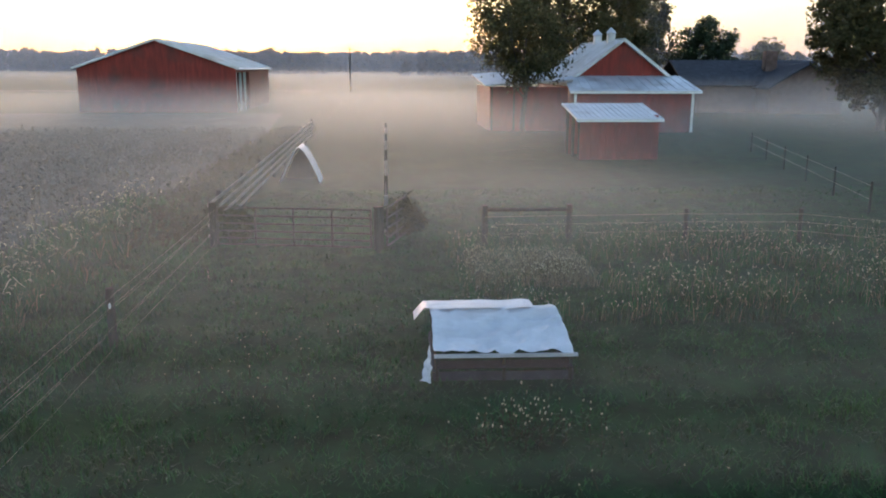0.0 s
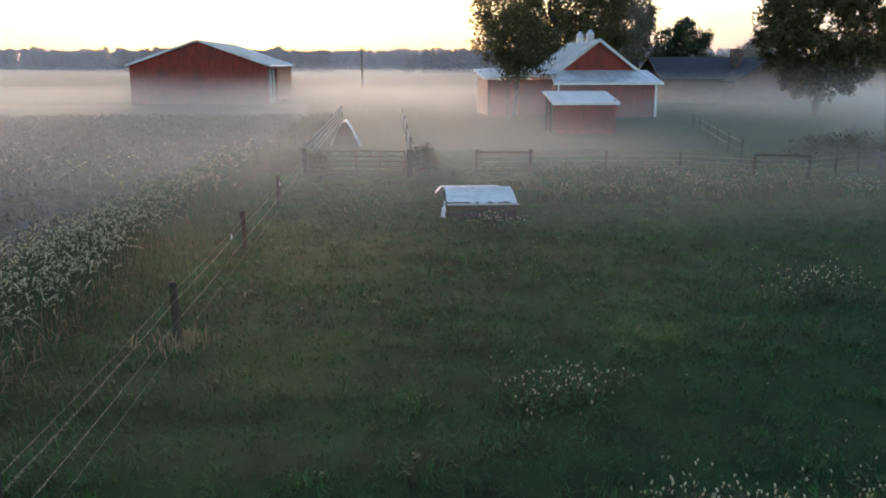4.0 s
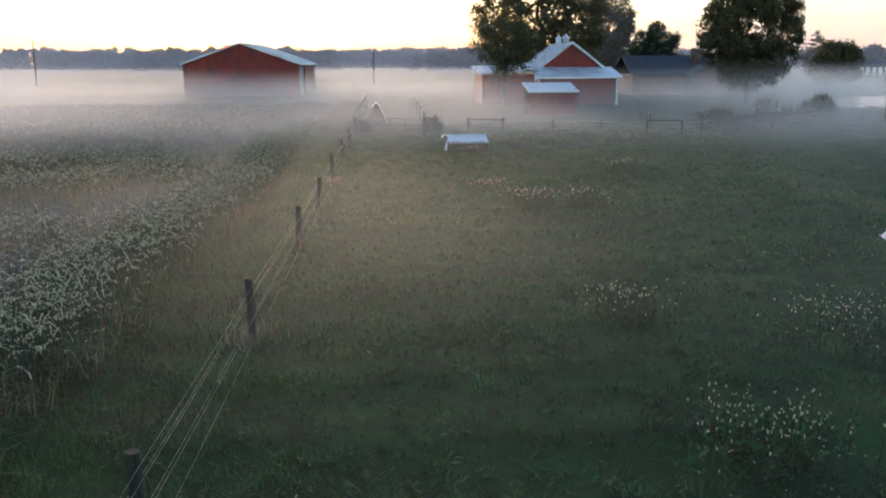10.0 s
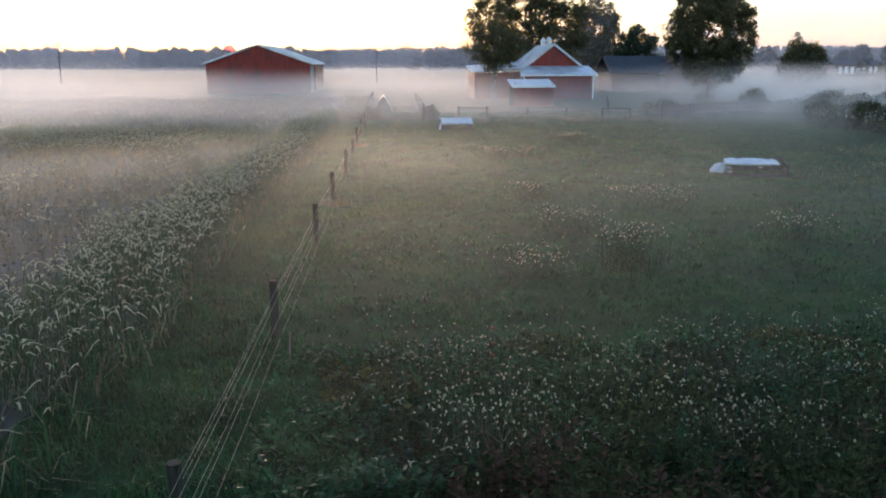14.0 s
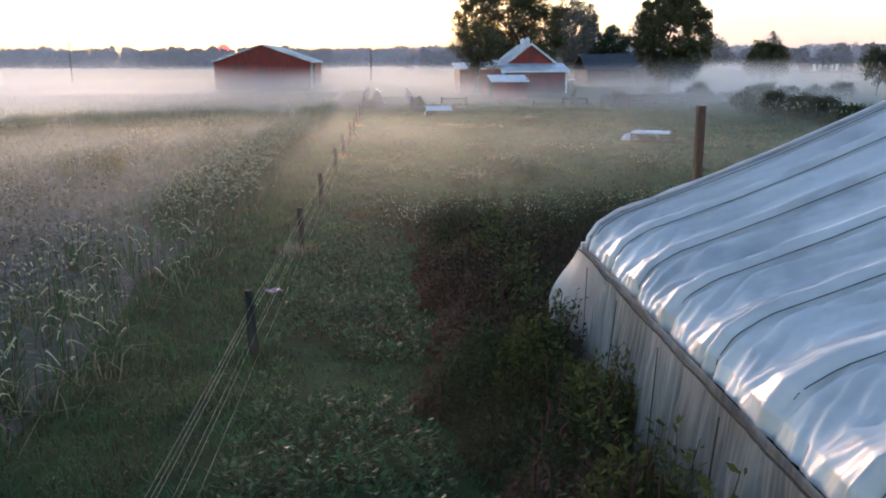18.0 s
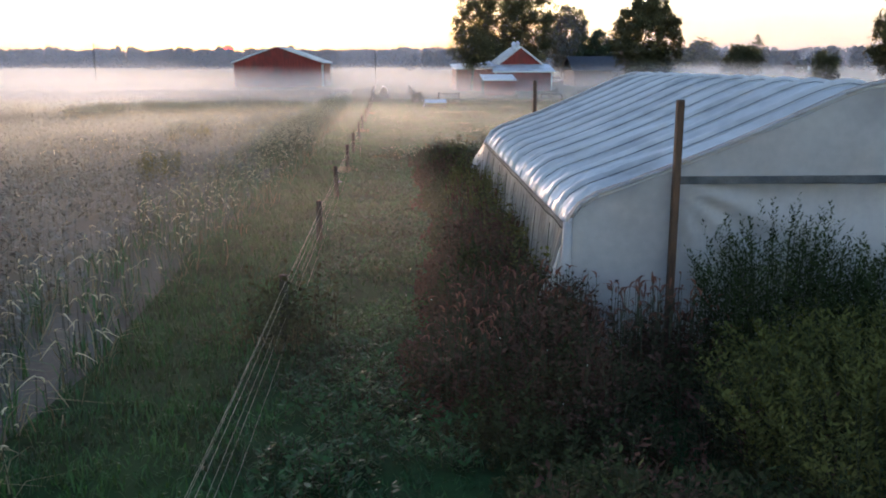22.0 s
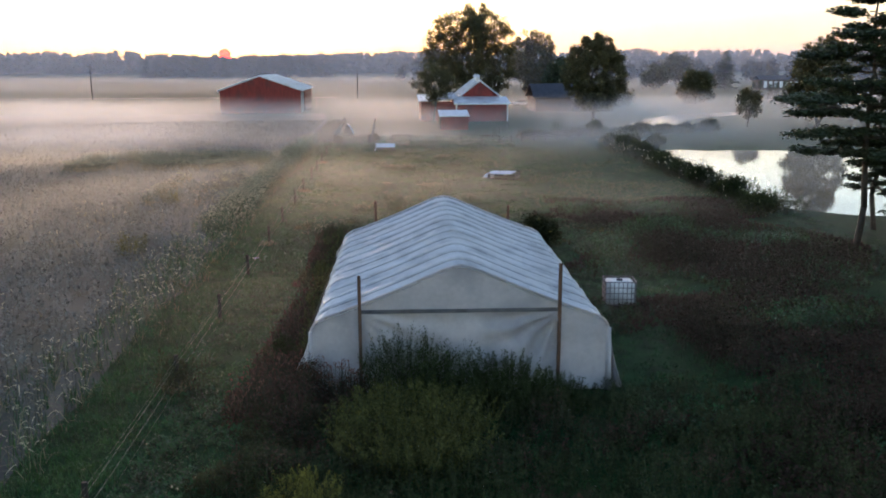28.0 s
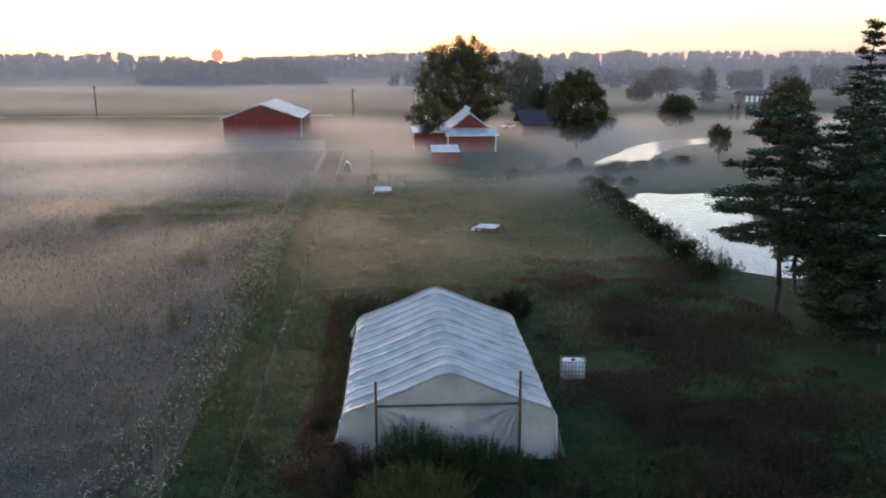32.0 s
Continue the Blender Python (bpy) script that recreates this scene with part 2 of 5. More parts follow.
# ---- ground ----
R = 4500.0
bm = bmesh.new()
bmesh.ops.create_grid(bm, x_segments=2, y_segments=2, size=R)
ground = tagged(part("ground", bm, GRASS), "dewy short green pasture grass reaching to the horizon", "ground", kind="structure")


def mist(name, ys, top, material, label, span=None):
    v, q = [], []
    for y in ys:
        w = 120 + max(y, 0) * 1.0
        i = len(v)
        a, b = span or (-w, w)
        v += [(a, y, 0.01), (b, y, 0.01), (b, y, top), (a, y, top)]
        q.append((i, i + 1, i + 2, i + 3))
    ob = soup(name, v, q, material)
    ob.visible_shadow = False
    return tagged(ob, label, "mist", kind="stuff")


mist("low_mist", [-42 + 2.1 * i for i in range(46)], 3.4, MIST_NEAR, "thin patchy morning mist low over the pasture")
mist("thin_mist", [55 + 2.6 * i for i in range(10)], 5.5, MIST_EDGE, "thin edge of the ground mist")
mist("pond_mist", [12 + 3.1 * i for i in range(16)], 4.5, POND_MIST, "mist rising from the still pond", (31.0, 75.0))
mist("pond_mist", [80 + 5.3 * i for i in range(11)], 4.5, POND_MIST, "mist over the far pond", (34.0, 90.0))
mist("ground_mist", [81 + 4.0 * i for i in range(23)], 8.5, MIST_MID, "dense pale ground mist round the barns")
mist("valley_mist", [240 + 26.0 * i for i in range(11)], 20.0, MIST_FAR, "white bank of fog over the far fields")
mist("far_haze", [168.0] + [215 + 62.0 * i for i in range(7)] + [700 + 150.0 * i for i in range(6)], 70.0, HAZE, "blue morning haze before the far woods")
mist("sky_haze", [1750, 2300], 260.0, HIGH_HAZE, "rosy dawn haze low in the sky")


# ---- pole barn ----
def gable_house(name, x0, x1, y0, y1, eave, apex, wall, roof, label, over=0.4, side_open=False):
    t = thing(name, ((x0 + x1) / 2, (y0 + y1) / 2, 0), label, "barn")
    m = t.matrix_basis.inverted()
    cx = (x0 + x1) / 2

    def put(nm, bm, mat, lab="", parent=t):
        bmesh.ops.transform(bm, matrix=m, verts=bm.verts)
        return part(nm, bm, mat, parent, lab)

    for y, d in ((y0, 1), (y1, -1)):
        put("gable_wall", slab([(x0, y, 0), (x1, y, 0), (x1, y, eave), (cx, y, apex), (x0, y, eave)][::1], -0.15 * d), wall)
    put("side_wall", boxed(x0, y0 + 0.16, 0, x0 + 0.15, y1 - 0.16, eave), wall)
    if side_open:
        put("side_wall", boxed(x1 - 0.15, y0 + 9, 0, x1, y1 - 0.16, eave), wall)
        for k in range(3):
            put("corner_post", boxed(x1 - 0.25, y0 + 0.2 + k * 3.0, 0, x1, y0 + 0.45 + k * 3.0, eave), ROOF)
        put("beam", boxed(x1 - 0.12, y0 + 0.2, eave - 0.5, x1 + 0.02, y0 + 9, eave - 0.1), wall)
    else:
        put("side_wall", boxed(x1 - 0.15, y0 + 0.16, 0, x1, y1 - 0.16, eave), wall)
    s = (apex - eave) / (cx - x0)
    for sgn in (-1, 1):
        xe = cx + sgn * (cx - x0 + over)
        ze = eave - s * over
        c = [(cx, y0 - over, apex + 0.02), (xe, y0 - over, ze), (xe, y1 + over, ze), (cx, y1 + over, apex + 0.02)]
        r = put("roof", slab(c if sgn < 0 else c[::-1], 0.1), roof, "pale galvanised metal roof sheet")
        n = int((y1 - y0) / 0.9)
        for k in range(n + 1):
            y = y0 - over + (y1 - y0 + 2 * over) * (k + 0.01) / (n + 0.02)
            put("roof_rib", bar((cx, y, apex + 0.14), (xe, y, ze + 0.14), 0.05, 0.05), roof, parent=r)
        put("verge_trim", bar((cx, y0 - over - 0.03, apex + 0.03), (xe, y0 - over - 0.03, ze + 0.03), 0.06, 0.22), ROOF)
    return t, put


barn, put = gable_house("pole_barn", -27.4, -11.0, 140.0, 166.0, 4.65, 7.5, RED, ROOF, "long low red pole barn with a pale metal roof", side_open=True)

# ---- old barn with lean-to ----
old, put = gable_house("old_barn", 19.0, 27.3, 113.6, 127.0, 3.7, 6.85, RED, ROOF, "old red wooden barn with galvanised roof and front lean-to", over=0.35)
put("lean_to_wall", boxed(18.7, 109.9, 0, 27.6, 110.05, 2.85), RED)
put("lean_to_side", boxed(18.7, 110.06, 0, 18.85, 113.55, 3.2), RED)
put("lean_to_side", boxed(27.45, 110.06, 0, 27.6, 113.55, 3.2), RED)
lean_roof = put("lean_to_roof", slab([(18.2, 109.4, 3.0), (28.1, 109.4, 3.0), (27.8, 113.6, 4.05), (18.5, 113.6, 4.05)], 0.08), ROOF, "pale metal lean-to roof")
for k in range(14):
    f = (k + 0.5) / 14
    put("roof_rib", bar((18.2 + 9.9 * f, 109.4, 3.1), (18.5 + 9.3 * f, 113.6, 4.15), 0.06, 0.05), ROOF, parent=lean_roof)
for x in (18.62, 27.5):
    put("corner_trim", boxed(x, 109.84, 0, x + 0.18, 109.9, 2.85), WHITE)
put("fascia", boxed(18.2, 109.34, 2.88, 28.1, 109.4, 3.06), WHITE)
for y in (117.0, 121.5):
    put("roof_vent", boxed(22.85, y, 6.6, 23.45, y + 0.6, 7.5, bevel=0.05), ROOF)
    put("vent_cap", bar((23.15, y + 0.3, 7.5), (23.15, y + 0.3, 7.95), 0.95, 0.1, sides=8), ROOF)
# wing to the side
put("wing_wall", boxed(12.6, 112.0, 0, 18.6, 112.15, 3.3), RED)
put("wing_end", boxed(12.6, 112.16, 0, 12.75, 121, 3.3), RED)
put("wing_roof", slab([(12.2, 111.6, 3.35), (18.9, 111.6, 3.75), (18.9, 121.4, 4.6), (12.2, 121.4, 4.1)], 0.1), ROOF)
for x in (12.7, 14.4):
    put("wing_post", boxed(x, 111.9, 0, x + 0.1, 112.0, 3.3), WOOD)

# ---- field shed ----
shed = thing("field_shed", (16.8, 92.5, 0), "small red run-in shed with a pale corrugated roof", "shed")


def sput(nm, bm, mat, lab=""):
    bmesh.ops.transform(bm, matrix=shed.matrix_basis.inverted(), verts=bm.verts)
    return part(nm, bm, mat, shed, lab)


sput("front_wall", boxed(14.75, 90.9, 0, 18.95, 91.0, 2.0), RED)
sput("side_wall", boxed(18.85, 91.0, 0, 18.95, 94.2, 2.3), RED)
sput("rear_wall", boxed(14.75, 94.1, 0, 18.85, 94.2, 2.55), RED)
shed_roof = sput("roof", slab([(14.5, 90.55, 2.05), (19.1, 90.55, 2.05), (19.1, 94.6, 2.7), (14.5, 94.6, 2.7)], 0.07), ROOF)
for k in range(16):
    x = 14.55 + 4.5 * k / 15
    rib = sput("roof_rib", bar((x, 90.55, 2.14), (x, 94.6, 2.79), 0.06, 0.035), ROOF)
    rib.parent = shed_roof
for k in range(10):
    x = 14.95 + 4.0 * k / 10
    sput("batten", boxed(x, 90.87, 0.05, x + 0.04, 90.897, 1.95), RED)
for y in (90.95, 92.5, 94.0):
    sput("post", boxed(14.7, y, 0, 14.84, y + 0.14, 2.1 + (y - 90.95) * 0.15), WOOD)
sput("fascia", boxed(14.5, 90.5, 1.98, 19.1, 90.55, 2.13), WHITE)

# ---- farmhouse ----
house = thing("farmhouse", (47, 140, 0), "low brown farmhouse with a dark shingle roof", "house")


def hput(nm, bm, mat, lab=""):
    bmesh.ops.transform(bm, matrix=house.matrix_basis.inverted(), verts=bm.verts)
    return part(nm, bm, mat, house, lab)


hput("wall", boxed(37.5, 139.0, 0, 53.5, 149, 2.9), BRICKY)
hput("wing_wall", slab([(45.2, 135.5, 0), (53.2, 135.5, 0), (53.2, 135.5, 2.9), (49.2, 135.5, 5.2), (45.2, 135.5, 2.9)], -4.0), BRICKY)
hput("roof", slab([(37, 138.3, 2.8), (54, 138.3, 2.8), (54, 144, 5.5), (37, 144, 5.5)], 0.15), DARK)
hput("roof", slab([(37, 144, 5.5), (54, 144, 5.5), (54, 149.7, 2.8), (37, 149.7, 2.8)], 0.15), DARK)
hput("wing_roof", slab([(44.7, 135, 2.7), (49.2, 135, 5.3), (49.2, 144, 5.3), (44.7, 144, 2.7)][::-1], 0.15), DARK)
hput("wing_roof", slab([(49.2, 135, 5.3), (53.7, 135, 2.7), (53.7, 144, 2.7), (49.2, 144, 5.3)][::-1], 0.15), DARK)
hput("chimney", boxed(47.0, 141, 4.4, 48.3, 142, 6.6, bevel=0.03), BRICKY)


# ---- trees ----
def leaves(rng, centres, radii, count, size, flat=1.0):
    """Small bent quads round the given clumps."""
    pick = rng.integers(0, len(centres), count)
    off = np.clip(rng.normal(size=(count, 3)), -2.2, 2.2) * 0.5
    p = centres[pick] + off * radii[pick][:, None] * (1, 1, flat)
    a = rng.normal(size=(count, 3))
    a /= np.linalg.norm(a, axis=1, keepdims=True)
    b = np.cross(a, rng.normal(size=(count, 3)))
    b /= np.linalg.norm(b, axis=1, keepdims=True)
    s = size * rng.uniform(0.6, 1.3, (count, 1))
    v = np.stack([p - a * s, p + b * s * 0.55, p + a * s, p - b * s * 0.55], 1).reshape(-1, 3)
    return v, np.arange(count * 4).reshape(-1, 4)


def limb(bm, a, b, r0, r1, bends, rng, sides=6, crook=0.04):
    a, b = Vector(a), Vector(b)
    last, lr = a, r0
    for k in range(1, bends + 1):
        f = k / bends
        p = a.lerp(b, f) + Vector(rng.normal(0, 1, 3)) * (b - a).length * crook * (1 if k < bends else 0)
        r = r0 + (r1 - r0) * f
        beam(bm, last, p, lr * 2, r * 2, sides=sides)
        last, lr = p, r


def broad_tree(x, y, h, wide, base, seed, label, count=9000, size=0.3, leaf=None, clumps=60, trunks=1, name="tree", gaps=0.0):
    rng = np.random.default_rng(seed)
    t = thing(name, (x, y, 0), label, "tree" if name == "tree" else "bush")
    c = rng.normal(size=(clumps, 3))
    c /= np.linalg.norm(c, axis=1, keepdims=True)
    c *= rng.uniform(0.12, 1.0, (clumps, 1)) ** 0.42
    mid = (h + base) / 2
    if gaps:
        airy = np.array([noise.noise(tuple(d * 2.6 + seed * 1.7)) for d in c]) - gaps * 0.5 * np.linalg.norm(c, axis=1)
        c = c[np.argsort(-airy)[:int(clumps * (1 - 0.45 * gaps))]]
        clumps = len(c)
    c = c * (wide / 2 * 0.82, wide / 2 * 0.82, (h - base) / 2 * 0.88) + (0, 0, mid)
    c[:, 0] *= 1 - 0.25 * ((c[:, 2] - mid) / (h - base))
    rad = rng.uniform(0.45, 0.95, clumps) * wide * 1.35 / clumps ** 0.5
    v, q = leaves(rng, c, rad, count, size)
    v[:, 2] = np.maximum(v[:, 2], 0.05)
    soup("crown", v, q, leaf or LEAF, t)
    for k in range(trunks):
        bm = bmesh.new()
        ox, oy = rng.normal(0, wide * 0.08, 2) if trunks > 1 else (0, 0)
        limb(bm, (ox, oy, -0.1), (ox + rng.normal(0, 0.3), oy, base + (h - base) * 0.55), h * 0.022, h * 0.008, 5, rng, 8)
        for j in rng.choice(clumps, min(clumps, 12), replace=False):
            z = base * 0.7 + (h - base) * 0.45 * rng.random()
            limb(bm, (ox, oy, z), c[j], h * 0.008, h * 0.002, 3, rng, 5)
        part("trunk", bm, BARK, t, smooth=True)
    return t


def pine(x, y, h, wide, seed, label, whorls=16, leaf=None, dense=70, base=0.25, droop=0.1, lean_to=None, taper=0.75):
    """Level, uneven branches at all heights, with flat pads of needles on their outer halves."""
    rng = np.random.default_rng(seed)
    t = thing("pine_tree", (x, y, 0), label, "tree")
    bm = bmesh.new()
    limb(bm, (0, 0, -0.1), (rng.normal(0, 0.2), 0, h), h * 0.013, 0.03, 6, rng, 8, 0.006)
    cs, rs = [], []
    count = whorls * 4
    turn = rng.random() * 6.3
    for k in range(count):
        f = min(1.0, max(0.0, (k + rng.normal(0, 1.5)) / (count - 1)))
        z = h * (base + (0.985 - base) * f)
        turn += 2.4 + rng.normal(0, 0.35)
        r = wide / 2 * (1 - f) ** taper * min(1.0, 0.5 + 1.6 * f) * rng.uniform(0.55, 1.15) + 0.2
        if lean_to is not None:
            r *= 1.0 + 0.45 * math.cos(turn - lean_to)
        tip = z + r * (0.22 * f - droop) + rng.normal(0, 0.12)
        e = np.array([math.cos(turn) * r, math.sin(turn) * r, tip])
        limb(bm, (0, 0, z), e, 0.006 * h * (1 - f) + 0.015, 0.012, 2, rng, 4)
        m = max(2, int(r / 0.4))
        for i in range(m):
            g = 0.3 + 0.75 * (i + 0.5) / m if r > 1.0 else (i + 0.7) / m
            side_way = rng.normal(0, 0.12 + 0.16 * r * (1.15 - g))
            cs.append(np.array([0, 0, z]) * (1 - g) + e * g + np.array([-math.sin(turn) * side_way, math.cos(turn) * side_way, abs(rng.normal(0, 0.08))]))
            rs.append(rng.uniform(0.26, 0.48) + 0.05 * r)
    cs, rs = np.array(cs), np.array(rs)
    v, q = leaves(rng, cs, rs, len(cs) * dense // 2, 0.12 if h > 8 else 0.09, 0.36)
    v = v.reshape(-1, 4, 3)
    mid = v.mean(1, keepdims=True)
    v = (mid + (v - mid) * (1.3, 1.3, 0.6)).reshape(-1, 3)
    v[:, 2] = np.maximum(v[:, 2], 0.03)
    soup("needles", v, q, leaf or NEEDLE, t)
    part("trunk", bm, BARK, t, smooth=True)
    return t


broad_tree(14.9, 110.3, 10.2, 9.0, 2.6, 3, "slender spreading oak before the red barn, leaves turning", 10000, 0.13, clumps=220, gaps=0.7)
broad_tree(24.2, 142.0, 23.5, 24, 0.6, 15, "tall wide oak behind the red barn, leaves turning", 46000, 0.2, clumps=560, gaps=0.15)
broad_tree(45, 186, 19.5, 16, 1.5, 4, "dense dark maple behind the barn", 20000, 0.27, clumps=360, gaps=0.4)
broad_tree(43.0, 111, 16, 13.5, 0.3, 6, "tall rounded maple by the farmhouse", 36000, 0.19, clumps=420, gaps=0.35)
broad_tree(47, 159, 11.8, 10.5, 0.3, 7, "dark rounded spruce beside the farmhouse", 16000, 0.2, NEEDLE, clumps=240, gaps=0.25)
broad_tree(80, 162, 8.8, 11, 0.2, 8, "wide dark domed yard tree beyond the pond", 13000, 0.24, clumps=120, gaps=0.3)
broad_tree(58, 150, 5, 7, 0.2, 9, "round shrub by the far pond", 4000, 0.25, clumps=40)
pine(130, 270, 14, 13, 10, "lone cedar in the misty field", base=0.05, whorls=24, dense=100)
broad_tree(131, 326, 14, 15, 2, 11, "misty round tree in the far field", 5000, 0.5, clumps=60, gaps=0.3)
broad_tree(106, 278, 10, 11, 0.5, 12, "pale tree veiled in mist", 4000, 0.45, clumps=60, gaps=0.3)
broad_tree(63, 92, 6.6, 4.6, 0.8, 13, "slim yellowing tree by the pond", 5000, 0.13, clumps=60)
broad_tree(73, 90, 14.6, 11.5, 0.6, 14, "tall broad tree on the far bank of the pond", 24000, 0.19, clumps=380, gaps=0.5)
for i, (x, y) in enumerate(((103.5, 184), (105.6, 185), (107.8, 183.5), (110, 184.5), (112.2, 184))):
    pine(x, y, 4.6 + 0.5 * math.sin(i * 2.1), 2.6, 60 + i, "small dark spruce in a garden row", base=0.03, whorls=12, dense=60)
pine(30.95, 2.9, 14.4, 8.2, 21, "tall open white pine on the pond bank", whorls=12, dense=210, base=0.34, lean_to=3.1, taper=0.5)
pine(33.9, -3.8, 13.5, 8, 22, "dark dense white pine", dense=110, whorls=22, base=0.08, taper=0.55)
pine(34.6, 1.8, 14.2, 9, 23, "tall dark white pine", dense=110, whorls=22, base=0.1, taper=0.5)
pine(39.9, 10.0, 19.3, 9, 24, "very tall white pine with level branches", dense=100, whorls=24, base=0.1)
pine(37.5, 5.0, 15.0, 9, 25, "dark white pine in the grove", dense=110, whorls=20, base=0.08, taper=0.55)
pine(35.5, 9.0, 12.5, 7, 26, "young white pine at the water", dense=90, whorls=16, base=0.2)
pine(32.9, -1.2, 9.5, 7, 27, "low spreading dark pine", dense=110, whorls=16, base=0.06)


# ---- far woods ----
def woods(name, label, y, x0, x1, low, high, seed, step, size, per, depth=60, notch=None):
    rng = np.random.default_rng(seed)
    n = int((x1 - x0) / step)
    xs = np.linspace(x0, x1, n) + rng.normal(0, step * 0.4, n)
    mid = [min(1, 6 * (x - x0) / (x1 - x0), 6 * (x1 - x) / (x1 - x0)) for x in xs]
    hs = np.array([low + (high - low) * (0.55 + 0.5 * noise.noise((x / (step * 14), y * 0.1, seed)) + 0.35 * noise.noise((x / (step * 5), 0, seed + 2))) * (0.35 + 0.65 * e) + rng.normal(0, (high - low) * 0.12) for x, e in zip(xs, mid)])
    if notch:
        hs *= 1 - 0.14 * np.exp(-((xs - notch) / 9.0) ** 2)
    cs, rs = [], []
    for x, h in zip(xs, hs):
        yy = y + rng.uniform(0, depth)
        for f in (0.1, 0.35, 0.6, 0.8, 0.93):
            cs.append((x + rng.normal(0, step * 0.3), yy, h * f))
            rs.append(h * 0.26 * (1.35 - 0.85 * f))
    cs, rs = np.array(cs), np.array(rs)
    v, q = leaves(rng, cs, rs, len(cs) * per, size)
    v[:, 2] = np.maximum(v[:, 2], 0.05)
    return tagged(soup(name, v, q, WOODS), label, "woods", kind="stuff")


woods("far_woods", "dark rounded wood on a rise beyond the fields", 640, -190, -40, 11, 18.5, 31, 1.8, 0.9, 110, notch=-113.0)
woods("far_woods", "low tree line across the misty fields", 950, -900, 900, 13, 20, 32, 3.4, 1.6, 56)
woods("far_woods", "pale distant tree line", 1500, -1300, -320, 22, 35, 33, 5.0, 2.3, 44)
woods("far_woods", "pale distant tree line", 1500, -230, 1300, 22, 35, 36, 5.0, 2.3, 44)
woods("far_woods", "wooded ground beyond the far pond", 420, 150, 460, 7, 13, 34, 3.5, 1.7, 50)
woods("far_woods", "broken row of misty trees", 520, 20, 200, 8, 15, 35, 5, 1.6, 70)

# ---- ponds and lane ----
WATER = surface("pond_water", (0.012, 0.014, 0.012), (0.02, 0.022, 0.018), scale=0.5, fine=3, rough=0.02, bump=0.0, spec=0.25)
TRACK = surface("track_soil", (0.008, 0.009, 0.007), (0.02, 0.02, 0.015), scale=1, fine=12, bump=0.6)
LANE = surface("gravel_lane", (0.16, 0.15, 0.13), (0.26, 0.24, 0.21), scale=1, fine=20, bump=0.5)


def sheet(name, pts, z, material, label, category, wobble=0.5, seed=0):
    rng = np.random.default_rng(seed)
    out = []
    for i, (x, y) in enumerate(pts):
        x2, y2 = pts[(i + 1) % len(pts)]
        n = max(1, int(math.hypot(x2 - x, y2 - y) / 2.5))
        for k in range(n):
            f = k / n
            out.append((x + (x2 - x) * f + rng.normal(0, wobble), y + (y2 - y) * f + rng.normal(0, wobble), z))
    bm = bmesh.new()
    bm.faces.new([bm.verts.new(p) for p in out])
    bmesh.ops.triangulate(bm, faces=bm.faces)
    return tagged(part(name, bm, material), label, category, kind="structure")


sheet("water", [(34.5, 57), (34.3, 43), (33.2, 28), (33, 19), (37, 13.5), (46, 11), (62, 12), (66, 40), (58, 52), (49, 54.6), (40, 56.4)], 0.02, WATER, "still farm pond mirroring the pale sky", "pond")
sheet("water", [(38, 82), (42, 92), (58, 120), (68, 129), (77, 131), (74, 123), (62, 112.5), (50, 91), (45, 82)], 0.02, WATER, "narrow far pond, pale in the mist", "pond", seed=2)
sheet("wheel_track", [(-21.9, 34), (-21.2, 84), (-20.4, 84), (-21.0, 34)], 0.022, TRACK, "dark wheel track through the field", "track", 0.06, 4)
sheet("wheel_track", [(-32.2, 34), (-31.6, 104), (-31.0, 104), (-31.5, 34)], 0.022, TRACK, "dark wheel track through the field", "track", 0.06, 6)
sheet("road", [(-400, 231), (-8, 222), (-8, 225), (-400, 234.5)], 0.012, LANE, "pale gravel farm lane", "lane", 0.15, 3)

# ---- high tunnel greenhouse ----
# left edge of the frame bends slightly: the axis runs from (8.66, -14.9) to (9.02, -1.2)
FRONT, REAR, BAYS = (8.68, -14.9), (9.03, -1.42), 12
tunnel = thing("greenhouse", (8.7, -8, 0), "white plastic high tunnel greenhouse with loose wrinkled film", "greenhouse")
tun_inv = tunnel.matrix_basis.inverted()
ax = Vector((REAR[0] - FRONT[0], REAR[1] - FRONT[1], 0))
LEN = ax.length
ax.normalize()
side = Vector((ax.y, -ax.x, 0))


def tun(s, u, z):
    """Along the axis from the front, out to the side, up; in the greenhouse's own frame."""
    return tun_inv @ (Vector((*FRONT, 0)) + ax * s + side * u + Vector((0, 0, z)))


RIB = [(-4.45, 1.86), (-4.42, 2.02), (-4.3, 2.2), (-4.05, 2.36), (-3.6, 2.52), (-3.0, 2.74), (-2.2, 3.06), (-1.3, 3.45), (-0.6, 3.76), (-0.25, 3.88), (0.0, 3.92)]
RIB = RIB + [(-u, z) for u, z in RIB[-2::-1]]


def along_rib(f):
    k = f * (len(RIB) - 1)
    i = min(int(k), len(RIB) - 2)
    g = k - i
    return RIB[i][0] * (1 - g) + RIB[i + 1][0] * g, RIB[i][1] * (1 - g) + RIB[i + 1][1] * g


